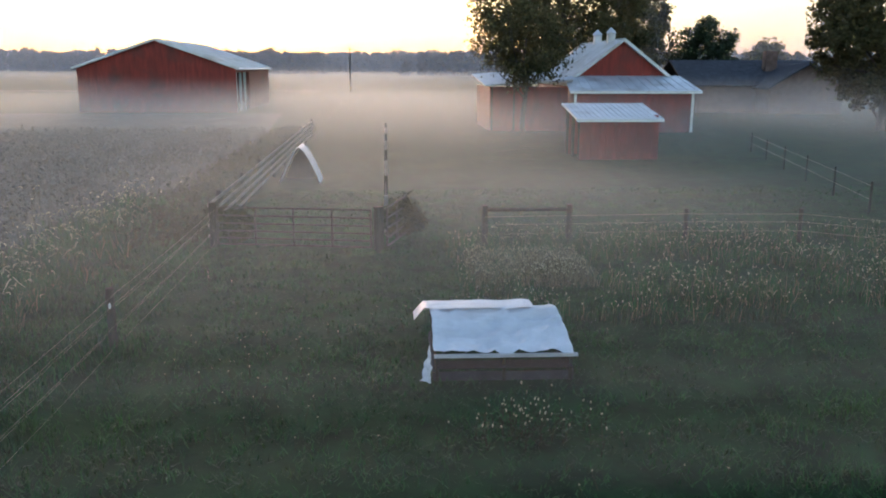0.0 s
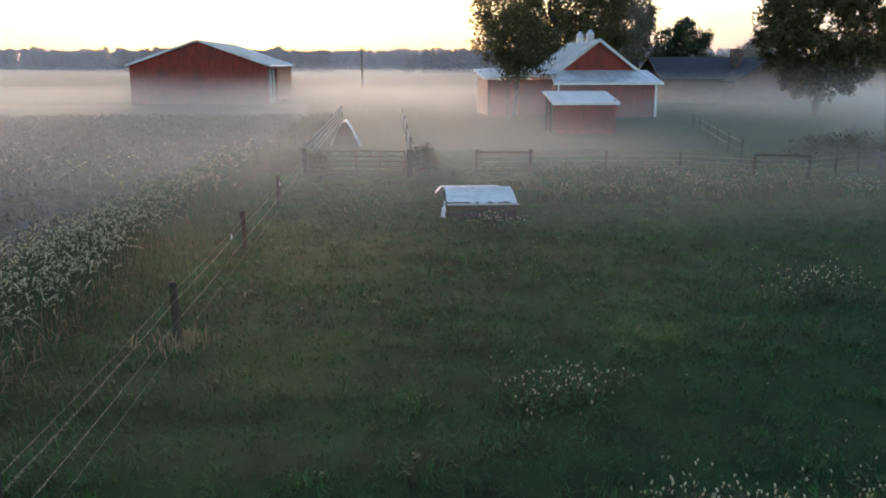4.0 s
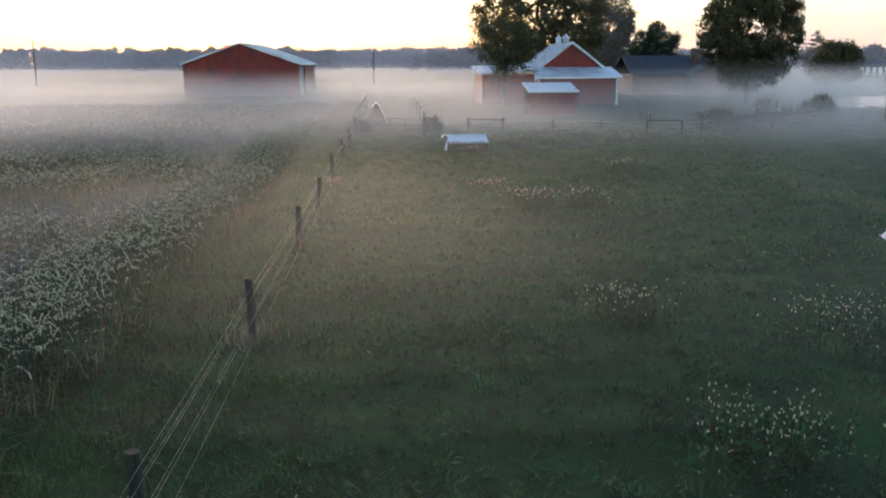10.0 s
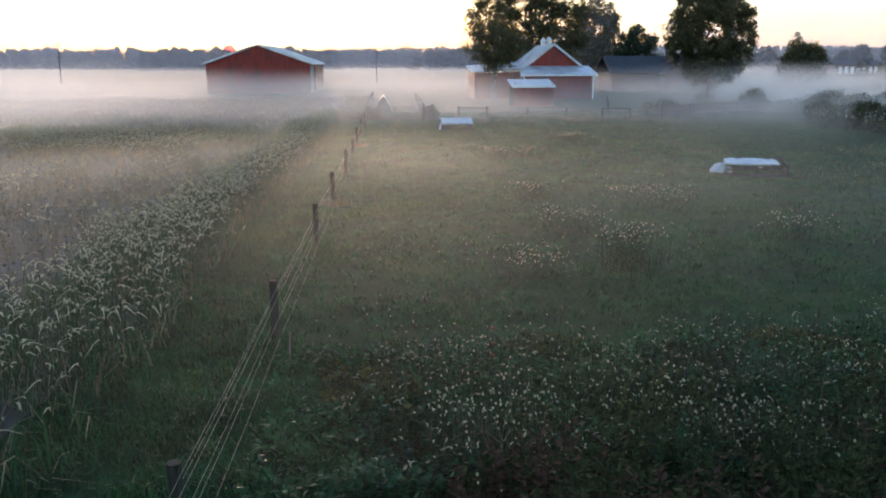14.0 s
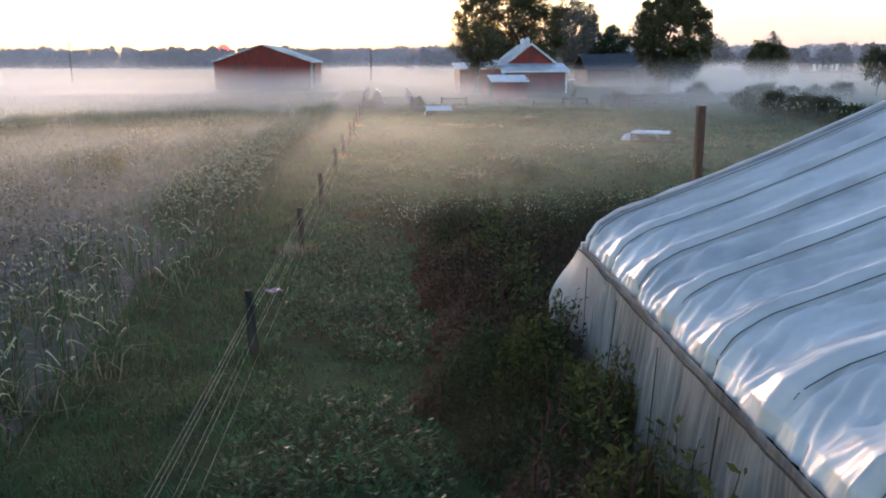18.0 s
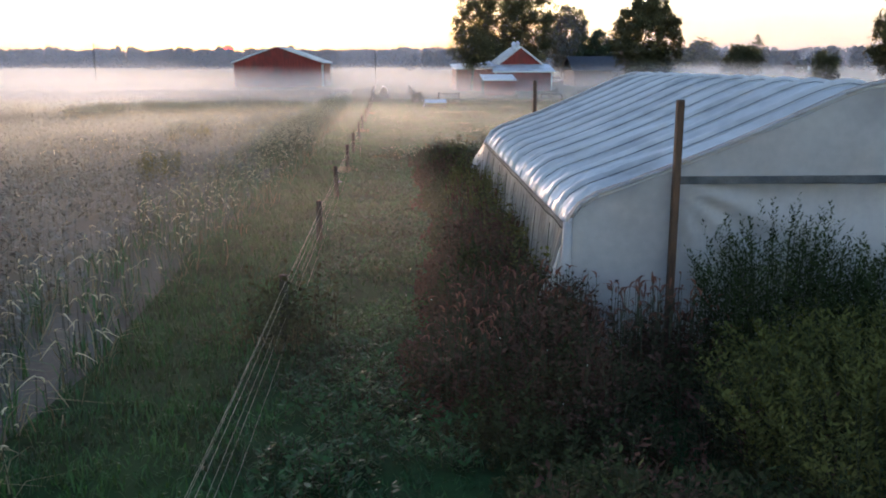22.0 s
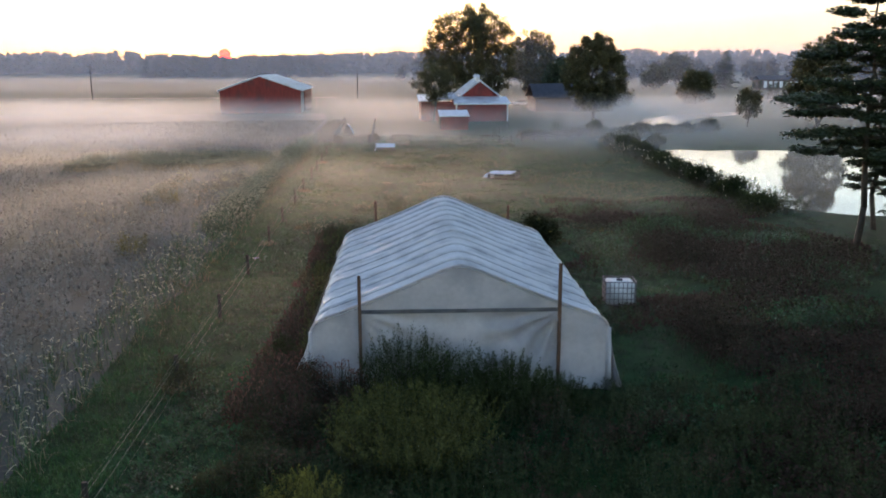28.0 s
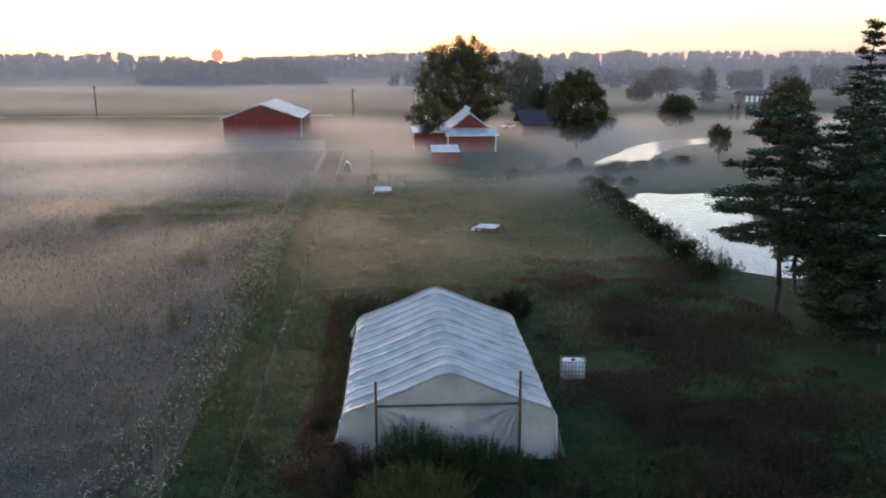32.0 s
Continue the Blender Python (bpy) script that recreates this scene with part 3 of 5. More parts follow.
ARC = [0.0]
for (u0, z0), (u1, z1) in zip(RIB, RIB[1:]):
    ARC.append(ARC[-1] + math.hypot(u1 - u0, z1 - z0))
SHOULDER, BAY = ARC[4], LEN / BAYS
rows_n, cols_n = BAYS * 40, 170
vs, qs = [], []
for i in range(rows_n + 1):
    s = LEN * i / rows_n
    bay = (i % 40) / 40
    hang = (0.5 - 0.5 * math.cos(2 * math.pi * bay)) ** 0.8
    to_bow = (bay if bay < 0.5 else bay - 1) * BAY
    which = int(i / 40 + 0.5)
    for j in range(cols_n + 1):
        # more columns near the rails, where the film is creased
        f = 0.5 - 0.5 * math.cos(math.pi * j / cols_n)
        u, z = along_rib(f)
        edge = min(f, 1 - f)
        arc = float(np.interp(edge * (len(RIB) - 1), range(len(ARC)), ARC))
        drop = SHOULDER - arc
        slack = 0.19 + 0.07 * math.exp(-(drop / 0.55) ** 2)
        slack *= min(1.0, 0.12 + arc / 0.55) * (1 + 0.35 * noise.noise((int(i / 40) * 3.1, edge * 3, 2)))
        # creases fan out from the shoulder of each bow, down to the rail and a little way up
        fan = math.atan2(to_bow, abs(drop) * 0.9 + 0.1) if drop > 0 else to_bow / (0.3 - 0.35 * drop)
        reach = math.exp(-(max(0.0, -drop) / 1.5) ** 2) * min(1.0, (abs(drop) + abs(to_bow)) / 0.25)
        wave = noise.noise((fan * 5.0 + which * 7, drop * 0.5, which))
        crease = reach * (0.08 * (0.3 - abs(wave)) + 0.045 * (0.3 - abs(noise.noise((fan * 11 + which * 3, drop * 0.8, 4)))))
        pleat = math.exp(-(arc / 0.35) ** 2) * 0.03 * noise.noise((s * 9, arc, 7))
        ripple = 0.02 * noise.noise((s * 1.1, arc * 0.9, 1)) + 0.011 * (0.3 - abs(noise.noise((s * 3.5 + arc * 1.6, arc * 2.2, 5))))
        comb = 0.02 * math.exp(-((f - 0.5) / 0.03) ** 2) * noise.noise((s * 7, f * 40, 2))
        bowed = 0.025 * math.exp(-(to_bow / 0.06) ** 2) - 0.06 * math.exp(-((to_bow + 0.12) / 0.05) ** 2)
        d = -slack * hang + crease + pleat + ripple * (0.3 + 0.7 * hang) + comb + bowed
        ln = math.hypot(u, 2.2)
        vs.append(tun(s, u + d * (u / ln) * 0.9, z + d * 2.2 / ln + 0.06))
for i in range(rows_n):
    for j in range(cols_n):
        a = i * (cols_n + 1) + j
        qs.append((a, a + 1, a + cols_n + 2, a + cols_n + 1))
soup("roof_film", vs, qs, PLASTIC, tunnel, "white greenhouse film sagging between the bows", smooth=True)
for k in range(BAYS + 1):
    bm = bmesh.new()
    s = min(max(LEN * k / BAYS, 0.03), LEN - 0.03)
    for (u0, z0), (u1, z1) in zip(RIB, RIB[1:]):
        beam(bm, tun(s, u0, z0 - 0.0), tun(s, u1, z1 - 0.0), 0.05, 0.05, sides=6)
    part("bow", bm, ROOF, tunnel)
# added dark lines by each bow: its shade and the bow seen through film
BOW_LINE = surface("dark_bow_line", (0.08, 0.082, 0.086), (0.15, 0.152, 0.156), scale=6, fine=40)
for k in range(1, BAYS + 1):
    bm = bmesh.new()
    s = LEN * k / BAYS - 0.1
    prev = None
    for j in range(61):
        f = 0.03 + 0.94 * j / 60
        u, z = along_rib(f)
        d = -0.045 + 0.01 * noise.noise((k, f * 9, 4))
        ln = math.hypot(u, 2.2)
        q = tun(s + 0.02 * noise.noise((k * 2, f * 6, 1)), u + d * (u / ln) * 0.9, z + d * 2.2 / ln + 0.06)
        if prev is not None:
            beam(bm, prev, q, 0.011, 0.011, sides=4)
        prev = q
    part("bow_line", bm, BOW_LINE, tunnel, "dark line by a bow, added for shade and the bow seen through")
# side curtains with pleats, tucked up here and there
for sg in (-1, 1):
    vs, qs = [], []
    n, m = 900, 12
    for i in range(n + 1):
        s = LEN * i / n
        for j in range(m + 1):
            f = j / m
            fold = (0.05 + 0.075 * f) * (noise.noise((s * 2.2, f * 0.5, 11 + sg)) + 1.2 * (0.3 - abs(noise.noise((s * 6.5, f * 0.6, 5)))) + 1.1 * (0.3 - abs(noise.noise((s * 14 + f, f * 0.5, 9)))))
            flare = (0.5 if sg < 0 else 0.22) * f ** 1.6 * (math.exp(-s / 0.8) + 0.6 * math.exp(-(LEN - s) / 0.5))
            vs.append(tun(s - flare * 0.3 * (1 if s < 3 else -1), sg * (4.5 + fold * min(1, f * 4) + 0.12 * f + flare), 1.96 - f * (1.86 + 0.1 * noise.noise((s, 0, 3)))))
    for i in range(n):
        for j in range(m):
            a = i * (m + 1) + j
            qs.append((a, a + 1, a + m + 2, a + m + 1))
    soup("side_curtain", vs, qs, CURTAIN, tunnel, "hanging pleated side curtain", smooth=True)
    cord, prev = bmesh.new(), None
    for k in range(121):
        s = -0.05 + (LEN + 0.1) * k / 120
        at = tun(s, sg * (4.56 + 0.012 * noise.noise((s * 2.2, 0, 3))), 1.93 + 0.03 * noise.noise((s * 0.9, 1, sg)) + 0.012 * noise.noise((s * 5, 2, sg)))
        if prev is not None:
            beam(cord, prev, at, 0.022, 0.022, sides=5)
        prev = at
    part("rail_cord", cord, WOOD, tunnel, "dark cord along the top of the curtain")
    rng = np.random.default_rng(5 + sg)
    for k in range(9):
        s = LEN * (k + 0.5) / 9
        part("tie_rope", bar(tun(s, sg * 4.6, 1.86), tun(s + rng.normal(0, 0.3), sg * 4.75, 0.2), 0.012, 0.012, sides=5), WOOD, tunnel)


def end_panel(name, s, cols, floor_z, lab, top=None, folds=0.0, seed=0):
    """A hanging panel between two places across the front, up to the bow or to a given height."""
    u0, u1 = cols
    n, m = 60, 36
    vs, qs = [], []
    us = [RIB[i][0] for i in range(len(RIB))]
    zs = [RIB[i][1] for i in range(len(RIB))]
    for i in range(n + 1):
        u = u0 + (u1 - u0) * i / n
        zt = float(np.interp(u, us, zs)) - 0.02
        zt = min(zt, top) if top else zt
        for j in range(m + 1):
            f = j / m
            z = floor_z + (zt - floor_z) * f
            cx = (u - (u0 + u1) / 2) / ((u1 - u0) / 2)
            swag = 0.4 * folds * math.sin(7 * (f + 0.55 * abs(cx)) + 2 * noise.noise((u, f, seed))) * (abs(cx) ** 0.7) * (0.3 + 0.7 * f)
            if folds:
                for corner, sway in ((u1, 1.0), (u0, 0.5)):
                    far_u, far_z = abs(u - corner), zt - z
                    away = math.hypot(far_u, far_z)
                    swag += sway * 0.12 * math.exp(-(away / 2.4) ** 2) * min(1, away / 0.5) * math.sin(15 * math.atan2(far_z, far_u + 0.02) + 2.5 * noise.noise((away, corner, seed)))
            vs.append(tun(s - 0.02 + swag + 0.02 * noise.noise((u * 1.5, z * 1.5, seed)) + 0.01 * noise.noise((u * 5, z * 3, seed)), u, z))
    for i in range(n):
        for j in range(m):
            a = i * (m + 1) + j
            qs.append((a, a + m + 1, a + m + 2, a + 1))
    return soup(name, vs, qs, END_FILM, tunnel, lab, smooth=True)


for s in (0.0, LEN):
    end_panel("end_panel", s, (-4.43, -2.97), 0.05, "plain white end film")
    end_panel("end_panel", s, (2.97, 4.43), 0.05, "plain white end film")
    end_panel("gable_panel", s, (-2.97, 2.97), 2.63, "white gable film")
    end_panel("door_curtain", s, (-2.97, 2.97), 0.05, "creased grey-white film door curtain", top=2.55, folds=0.13, seed=4)
    part("header_bar", bar(tun(s - 0.06, -2.97, 2.6), tun(s - 0.06, 2.97, 2.6), 0.05, 0.11), surface("grey_batten", (0.05, 0.052, 0.056), (0.12, 0.122, 0.125)), tunnel, "dark grey door header bar")
    bm = bmesh.new()
    for (u0, z0), (u1, z1) in zip(RIB, RIB[1:]):
        beam(bm, tun(s - 0.05, u0, z0 + 0.05), tun(s - 0.05, u1, z1 + 0.05), 0.055, 0.055, sides=8)
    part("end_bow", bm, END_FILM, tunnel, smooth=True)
# loose corner flap at the front
vs, qs = [], []
for i in range(13):
    for j in range(9):
        f, g = i / 12, j / 8
        vs.append(tun(0.02 - 0.25 * f * g + 0.04 * noise.noise((f * 4, g * 4, 2)), -4.45 - 0.75 * f * g - 0.05 * f + 0.05 * noise.noise((f * 5, g * 3, 8)), 1.86 - 1.75 * f))
for i in range(12):
    for j in range(8):
        a = i * 9 + j
        qs.append((a, a + 1, a + 10, a + 9))
soup("corner_flap", vs, qs, PLASTIC, tunnel, "loose film flap at the corner", smooth=True)
for s in (-0.02, LEN + 0.02):
    for sg in (-1, 1):
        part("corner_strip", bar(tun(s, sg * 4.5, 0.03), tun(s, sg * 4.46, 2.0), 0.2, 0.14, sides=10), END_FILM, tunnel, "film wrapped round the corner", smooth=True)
# film end bulging out loose at the rear corner
vs, qs = [], []
for i in range(25):
    for j in range(13):
        f, g = i / 24, j / 12
        swell = math.sin(math.pi * min(1, f * 1.05)) ** 1.3 * (1 - g) ** 1.6
        ruck = 0.02 * noise.noise((f * 4, g * 6, 3)) + 0.015 * (0.3 - abs(noise.noise((g * 9, f * 2, 6))))
        vs.append(tun(LEN + 0.12 - 1.5 * g + 0.12 * swell, -4.54 - 0.36 * swell + ruck, 1.92 - 1.75 * f))
for i in range(24):
    for j in range(12):
        a = i * 13 + j
        qs.append((a, a + 1, a + 14, a + 13))
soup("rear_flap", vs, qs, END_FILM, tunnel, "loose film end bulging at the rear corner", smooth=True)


def prop_post(x, y, top, w=0.1):
    bm = bar((0, 0, -0.1), (0, 0, top), w, w * 0.95)
    bmesh.ops.bevel(bm, geom=list(bm.edges), offset=0.012, segments=1, affect="EDGES")
    ob = part("wooden_post", bm, RUSTY)
    ob.matrix_basis = pose(x, y, 0, 0, 0, 4)
    return tagged(ob, "tall brown wooden post against the greenhouse end", "post", "greenhouse end posts")


prop_post(5.69, -15.04, 3.74)
prop_post(11.62, -15.06, 4.02)
prop_post(6.01, -1.26, 3.75)
prop_post(12.03, -1.1, 3.45)

# ---- liquid tote in a cage ----
CAGE = surface("cage_bar", (0.1, 0.1, 0.105), (0.2, 0.2, 0.205), rough=0.4, metal=0.6, bump=0)
TOTE = surface("white_tote", (0.62, 0.64, 0.64), (0.78, 0.79, 0.78), scale=2, fine=10, rough=0.4, bump=0.1, through_light=0.2)
tote = thing("liquid_tote", (15.95, -6.0, 0), "white plastic liquid tote in a steel cage on a pallet", "tank", turn=-7)
bottle = part("bottle", boxed(-0.56, -0.46, 0.16, 0.56, 0.46, 1.1, bevel=0.07), TOTE, tote, "white plastic bottle", smooth=True)
part("lid", bar((0, 0, 1.1), (0, 0, 1.16), 0.26, 0.24, sides=12), DARK, bottle, "dark round lid")
part("pallet", boxed(-0.6, -0.5, 0.1, 0.6, 0.5, 0.16), WOOD, tote)
for x in (-0.5, 0, 0.5):
    part("pallet_foot", boxed(x - 0.07, -0.5, 0.0, x + 0.07, 0.5, 0.1), WOOD, tote)
for k in range(8):
    x = -0.6 + 1.2 * k / 7
    for y in (-0.5, 0.5):
        part("cage_bar", bar((x, y, 0.16), (x, y, 1.14), 0.03, 0.03, sides=6), CAGE, tote)
for k in range(1, 6):
    y = -0.5 + 1.0 * k / 6
    for x in (-0.6, 0.6):
        part("cage_bar", bar((x, y, 0.16), (x, y, 1.14), 0.03, 0.03, sides=6), CAGE, tote)
for k in range(5):
    z = 0.2 + 0.235 * k
    bm = bmesh.new()
    for a, b in (((-0.61, -0.51), (0.61, -0.51)), ((0.61, -0.51), (0.61, 0.51)), ((0.61, 0.51), (-0.61, 0.51)), ((-0.61, 0.51), (-0.61, -0.51))):
        beam(bm, (*a, z), (*b, z), 0.034, 0.034, sides=6)
    part("cage_hoop", bm, CAGE, tote)


# ---- field pens under tarps ----
# Near-black netting sides, also put in for the shade under the tarps.
NET_SHADE = surface("net_and_shade", (0.006, 0.0065, 0.007), (0.014, 0.0145, 0.015), scale=6, fine=60, bump=0.4)


def tarp_pen(x, y, turn, w, d, front, ridge, label, tail=True, seed=0, cover=1.0, slump=0.06, rail=None):
    t = thing("poultry_pen", (x, y, 0), label, "pen", "movable field pens", turn)
    n, m = 40, 30
    vs, qs = [], []
    for i in range(n + 1):
        for j in range(m + 1):
            f, g = i / n, j / m
            px, py = -w / 2 + w * f * cover, -d / 2 + d * g
            z = front + (ridge - front) * min(1, g / 0.72) - (ridge - front) * 0.5 * max(0, g - 0.72) / 0.28
            sag = slump * math.sin(math.pi * f) * math.sin(math.pi * min(1, g / 0.72))
            wr = 0.16 * (0.3 - abs(noise.noise((px * 2.6, py * 3.4, seed)))) + 0.04 * (0.3 - abs(noise.noise((px * 6, py * 5, seed + 4))))
            vs.append((px + 0.03 * noise.noise((g * 5, f, seed + 9)), py, z - sag + wr))
    for i in range(n):
        for j in range(m):
            a = i * (m + 1) + j
            qs.append((a, a + m + 1, a + m + 2, a + 1))
    soup("tarp", vs, qs, TARP, t, "crumpled white tarp", smooth=True)
    part("front_beam", bar((-w / 2, -d / 2 - 0.02, front - 0.04), (w / 2 + 0.06, -d / 2 - 0.02, front - 0.04), 0.05, 0.05), rail or ROOF, t)
    part("rear_beam", bar((-w / 2, d / 2, front), (w / 2, d / 2, front), 0.05, 0.05), WOOD, t)
    for px in (-w / 2 + 0.05, 0, w / 2 - 0.05):
        for py in (-d / 2, d / 2):
            part("leg", bar((px, py, 0), (px, py, front - 0.02), 0.05, 0.05), WOOD, t)
    for py in (-d / 2 + 0.03, d / 2 - 0.03):
        part("skirt_board", boxed(-w / 2, py - 0.015, 0.0, w / 2, py + 0.015, 0.14), DARK, t)
    for px in (-w / 2, w / 2):
        part("skirt_board", boxed(px - 0.015, -d / 2 + 0.05, 0.0, px + 0.015, d / 2 - 0.05, 0.14), DARK, t)
    for a, b in (((-w / 2, -d / 2), (w / 2, -d / 2)), ((-w / 2, d / 2), (w / 2, d / 2)), ((-w / 2, -d / 2), (-w / 2, d / 2)), ((w / 2, -d / 2), (w / 2, d / 2))):
        part("side_net_shade", bar((a[0] * 0.97, a[1] * 0.97, front * 0.56), (b[0] * 0.97, b[1] * 0.97, front * 0.56), 0.012 if a[1] != b[1] else front * 0.78, front * 0.78 if a[1] != b[1] else 0.012), NET_SHADE, t, "near-black side, netting with the shade under the tarp put in")
    if tail:
        vs, qs = [], []
        for i in range(25):
            for j in range(9):
                f, g = i / 24, j / 8
                vs.append((-w / 2 - 0.28 + (w - 0.1) * f, d * 0.2 + 0.7 * g, ridge + 0.035 - 0.05 * g + 0.03 * noise.noise((f * 6, g * 4, 3)) - (0.2 * (1 - f * 12) if f < 0.08 else 0)))
        for i in range(24):
            for j in range(8):
                a = i * 9 + j
                qs.append((a, a + 9, a + 10, a + 1))
        soup("rear_tarp", vs, qs, TARP, t, "second white tarp thrown over the rear", smooth=True)
        vs, qs = [], []
        for i in range(9):
            for j in range(21):
                f, g = i / 8, j / 20
                vs.append((-w / 2 - 0.05 - 0.16 * g * f + 0.05 * noise.noise((f * 3, g * 5, 1)), -d / 2 - 0.05 + 0.35 * f * (1 - 0.6 * g) - 0.12 * g, front * (1 - g) + 0.03 + 0.03 * noise.noise((f * 5, g * 5, 6))))
        for i in range(8):
            for j in range(20):
                a = i * 21 + j
                qs.append((a, a + 21, a + 22, a + 1))
        soup("tarp_tail", vs, qs, TARP, t, "loose tarp end trailing on the grass", smooth=True)
    return t


tarp_pen(6.38, 60.15, -1, 2.15, 2.1, 0.45, 0.7, "low poultry pen under a crumpled white tarp", seed=2)
tarp_pen(16.7, 34.3, -20, 2.4, 2.3, 0.48, 0.46, "low dark poultry pen half covered by white tarp", seed=7, cover=0.86, tail=False, slump=0.16, rail=WOOD)

pen_heap = [[], []]
for i in range(15):
    for j in range(11):
        f, g = i / 14, j / 10
        lift = math.sin(math.pi * f) * math.sin(math.pi * g)
        pen_heap[0].append((-0.45 + 0.9 * f + 0.05 * noise.noise((f * 5, g * 5, 2)), -0.35 + 0.7 * g, 0.4 * lift ** 0.6 + 0.16 * (0.3 - abs(noise.noise((f * 5, g * 4, 5)))) + 0.03))
for i in range(14):
    for j in range(10):
        a = i * 11 + j
        pen_heap[1].append((a, a + 11, a + 12, a + 1))
heap = soup("tarp_heap", pen_heap[0], pen_heap[1], TARP, smooth=True)
heap.matrix_basis = pose(15.45, 34.7, 0.0, 0, 0, -20)
tagged(heap, "crumpled heap of white tarp beside the dark pen", "tarp")

# ---- tarp shelter in the run ----
hut = thing("tarp_shelter", (1.05, 83.0, 0), "small hooped animal shelter under a pale tarp", "shelter")
vs, qs = [], []
for i in range(17):
    a = math.pi * i / 16
    for j in range(9):
        vs.append((-0.85 * math.cos(a) + 0.03 * noise.noise((i, j, 1)), -0.9 + 1.9 * j / 8, 1.5 * (1 - abs(math.cos(a)) ** 1.5) + 0.03 * noise.noise((i * 2, j, 5))))
for i in range(16):
    for j in range(8):
        a = i * 9 + j
        qs.append((a, a + 1, a + 10, a + 9))
soup("tarp_cover", vs, qs, TARP, hut, smooth=True)
part("end_board", slab([(-0.78, 0.95, 0), (0.78, 0.95, 0), (0.35, 0.95, 0.95), (0, 0.95, 1.4), (-0.35, 0.95, 0.95)], 0.03), WOOD, hut)
for y in (-0.9, 0.9):
    bm = bmesh.new()
    for i in range(10):
        a, b = math.pi * i / 10, math.pi * (i + 1) / 10
        beam(bm, (-0.83 * math.cos(a), y, 1.47 * (1 - abs(math.cos(a)) ** 1.5)), (-0.83 * math.cos(b), y, 1.47 * (1 - abs(math.cos(b)) ** 1.5)), 0.03, 0.03, sides=5)
    part("hoop", bm, STEEL, hut)

# ---- fences ----
PALE = surface("pale_rail", (0.16, 0.14, 0.12), (0.3, 0.27, 0.23), scale=3, fine=20)
rng = np.random.default_rng(8)
fence = thing("wire_fence", (0, 10, 0), "long wire fence on weathered wooden posts", "fence")
OFFS = {-4: -1.6, -3: -1.7, -2: -0.4, -1: -0.2, 0: 0.06, 1: 0.5, 2: 0, 3: 0.7, 4: 0.37, 5: 0.56, 6: -0.2, 7: -0.35, 8: -0.16, 9: -0.42}
spots = [6.8 * k + OFFS.get(k, 0) for k in range(-6, 10)]
for y in spots:
    lean = Vector((rng.normal(0, 0.03), rng.normal(0, 0.03), 1.1 + rng.normal(0, 0.02)))
    bm = bar((0, 0, -0.1), lean, 0.15, 0.13, sides=10)
    p = part("post", bm, WOOD, fence)
    p.matrix_basis = pose(0, y - 10, 0)
for z in (0.15, 0.32, 0.5, 0.68, 0.86, 1.02):
    bm = bmesh.new()
    ys = [-48] + spots + [69.3]
    for a, b in zip(ys, ys[1:]):
        sag = 0.03
        off = 0.075 if z not in (0.32, 0.68) else -0.075
        prev = Vector((off, a - 10, z))
        for k in range(1, 5):
            f = k / 4
            q = Vector((off, a + (b - a) * f - 10, z - sag * 4 * f * (1 - f)))
            beam(bm, prev, q, 0.0045, 0.0045, sides=4)
            prev = q
    part("wire", bm, WIRE, fence)
stake = tagged(part("fence_stake", bar((0, 0, -0.05), (0.02, 0.02, 0.55), 0.025, 0.02, sides=8), PALE), "thin white plastic fence stake", "stake")
stake.matrix_basis = pose(0.33, 12.6, 0)
for k, y in enumerate((52.0, 60.5)):
    mk = part("fence_flag", boxed(-0.008, -0.03, 0, 0.008, 0.03, 0.09, bevel=0.003), WHITE)
    mk.matrix_basis = pose(0.08, y, 0.85)
    tagged(mk, "pale marker hanging on the fence wire", "marker")


# single electric wire across the pasture, on thin stakes
ORANGE = surface("orange_plastic", (0.18, 0.05, 0.015), (0.3, 0.09, 0.03), scale=6, fine=30, rough=0.5, bump=0)
electric = thing("electric_fence", (0.0, 12.2, 0), "thin electric wire on plastic stakes across the pasture", "fence")
ends = [(0.1, 0.9, 0.72), (3.35, 0.1, 0.6), (8.4, 0.35, 0.72), (14.5, 0.4, 0.72)]
for (x0, y0, z0), (x1, y1, z1) in zip(ends, ends[1:]):
    part("wire", bar((x0, y0, z0), (x1, y1, z1), 0.004, 0.004, sides=4), STEEL, electric)
for x0, y0, z0 in ends[1:]:
    part("stake", bar((x0, y0, -0.05), (x0, y0, z0 + 0.05), 0.016, 0.014, sides=6), STEEL, electric)
for z0 in (0.2, 0.38, 0.62):
    part("insulator", boxed(3.325, 0.075, z0, 3.375, 0.125, z0 + 0.045, bevel=0.01), ORANGE, electric, "orange plastic insulator")


# corral: field gates and rails
def tube_gate(a, b, height, rails, uprights, label, low=0.12):
    a, b = Vector(a), Vector(b)
    t = thing("field_gate", a, label, "gate", "tube gates of the run")
    d = b - a
    for k in range(rails):
        z = low + (height - low) * (k / (rails - 1)) ** 1.1
        part("rail", bar((0, 0, z), (d.x, d.y, d.z + z), 0.045, 0.045, sides=8), STEEL, t)
    for k in range(uprights):
        f = k / (uprights - 1)
        part("upright", bar((d.x * f, d.y * f, low), (d.x * f, d.y * f, height), 0.05, 0.05, sides=8), STEEL, t)
    return t


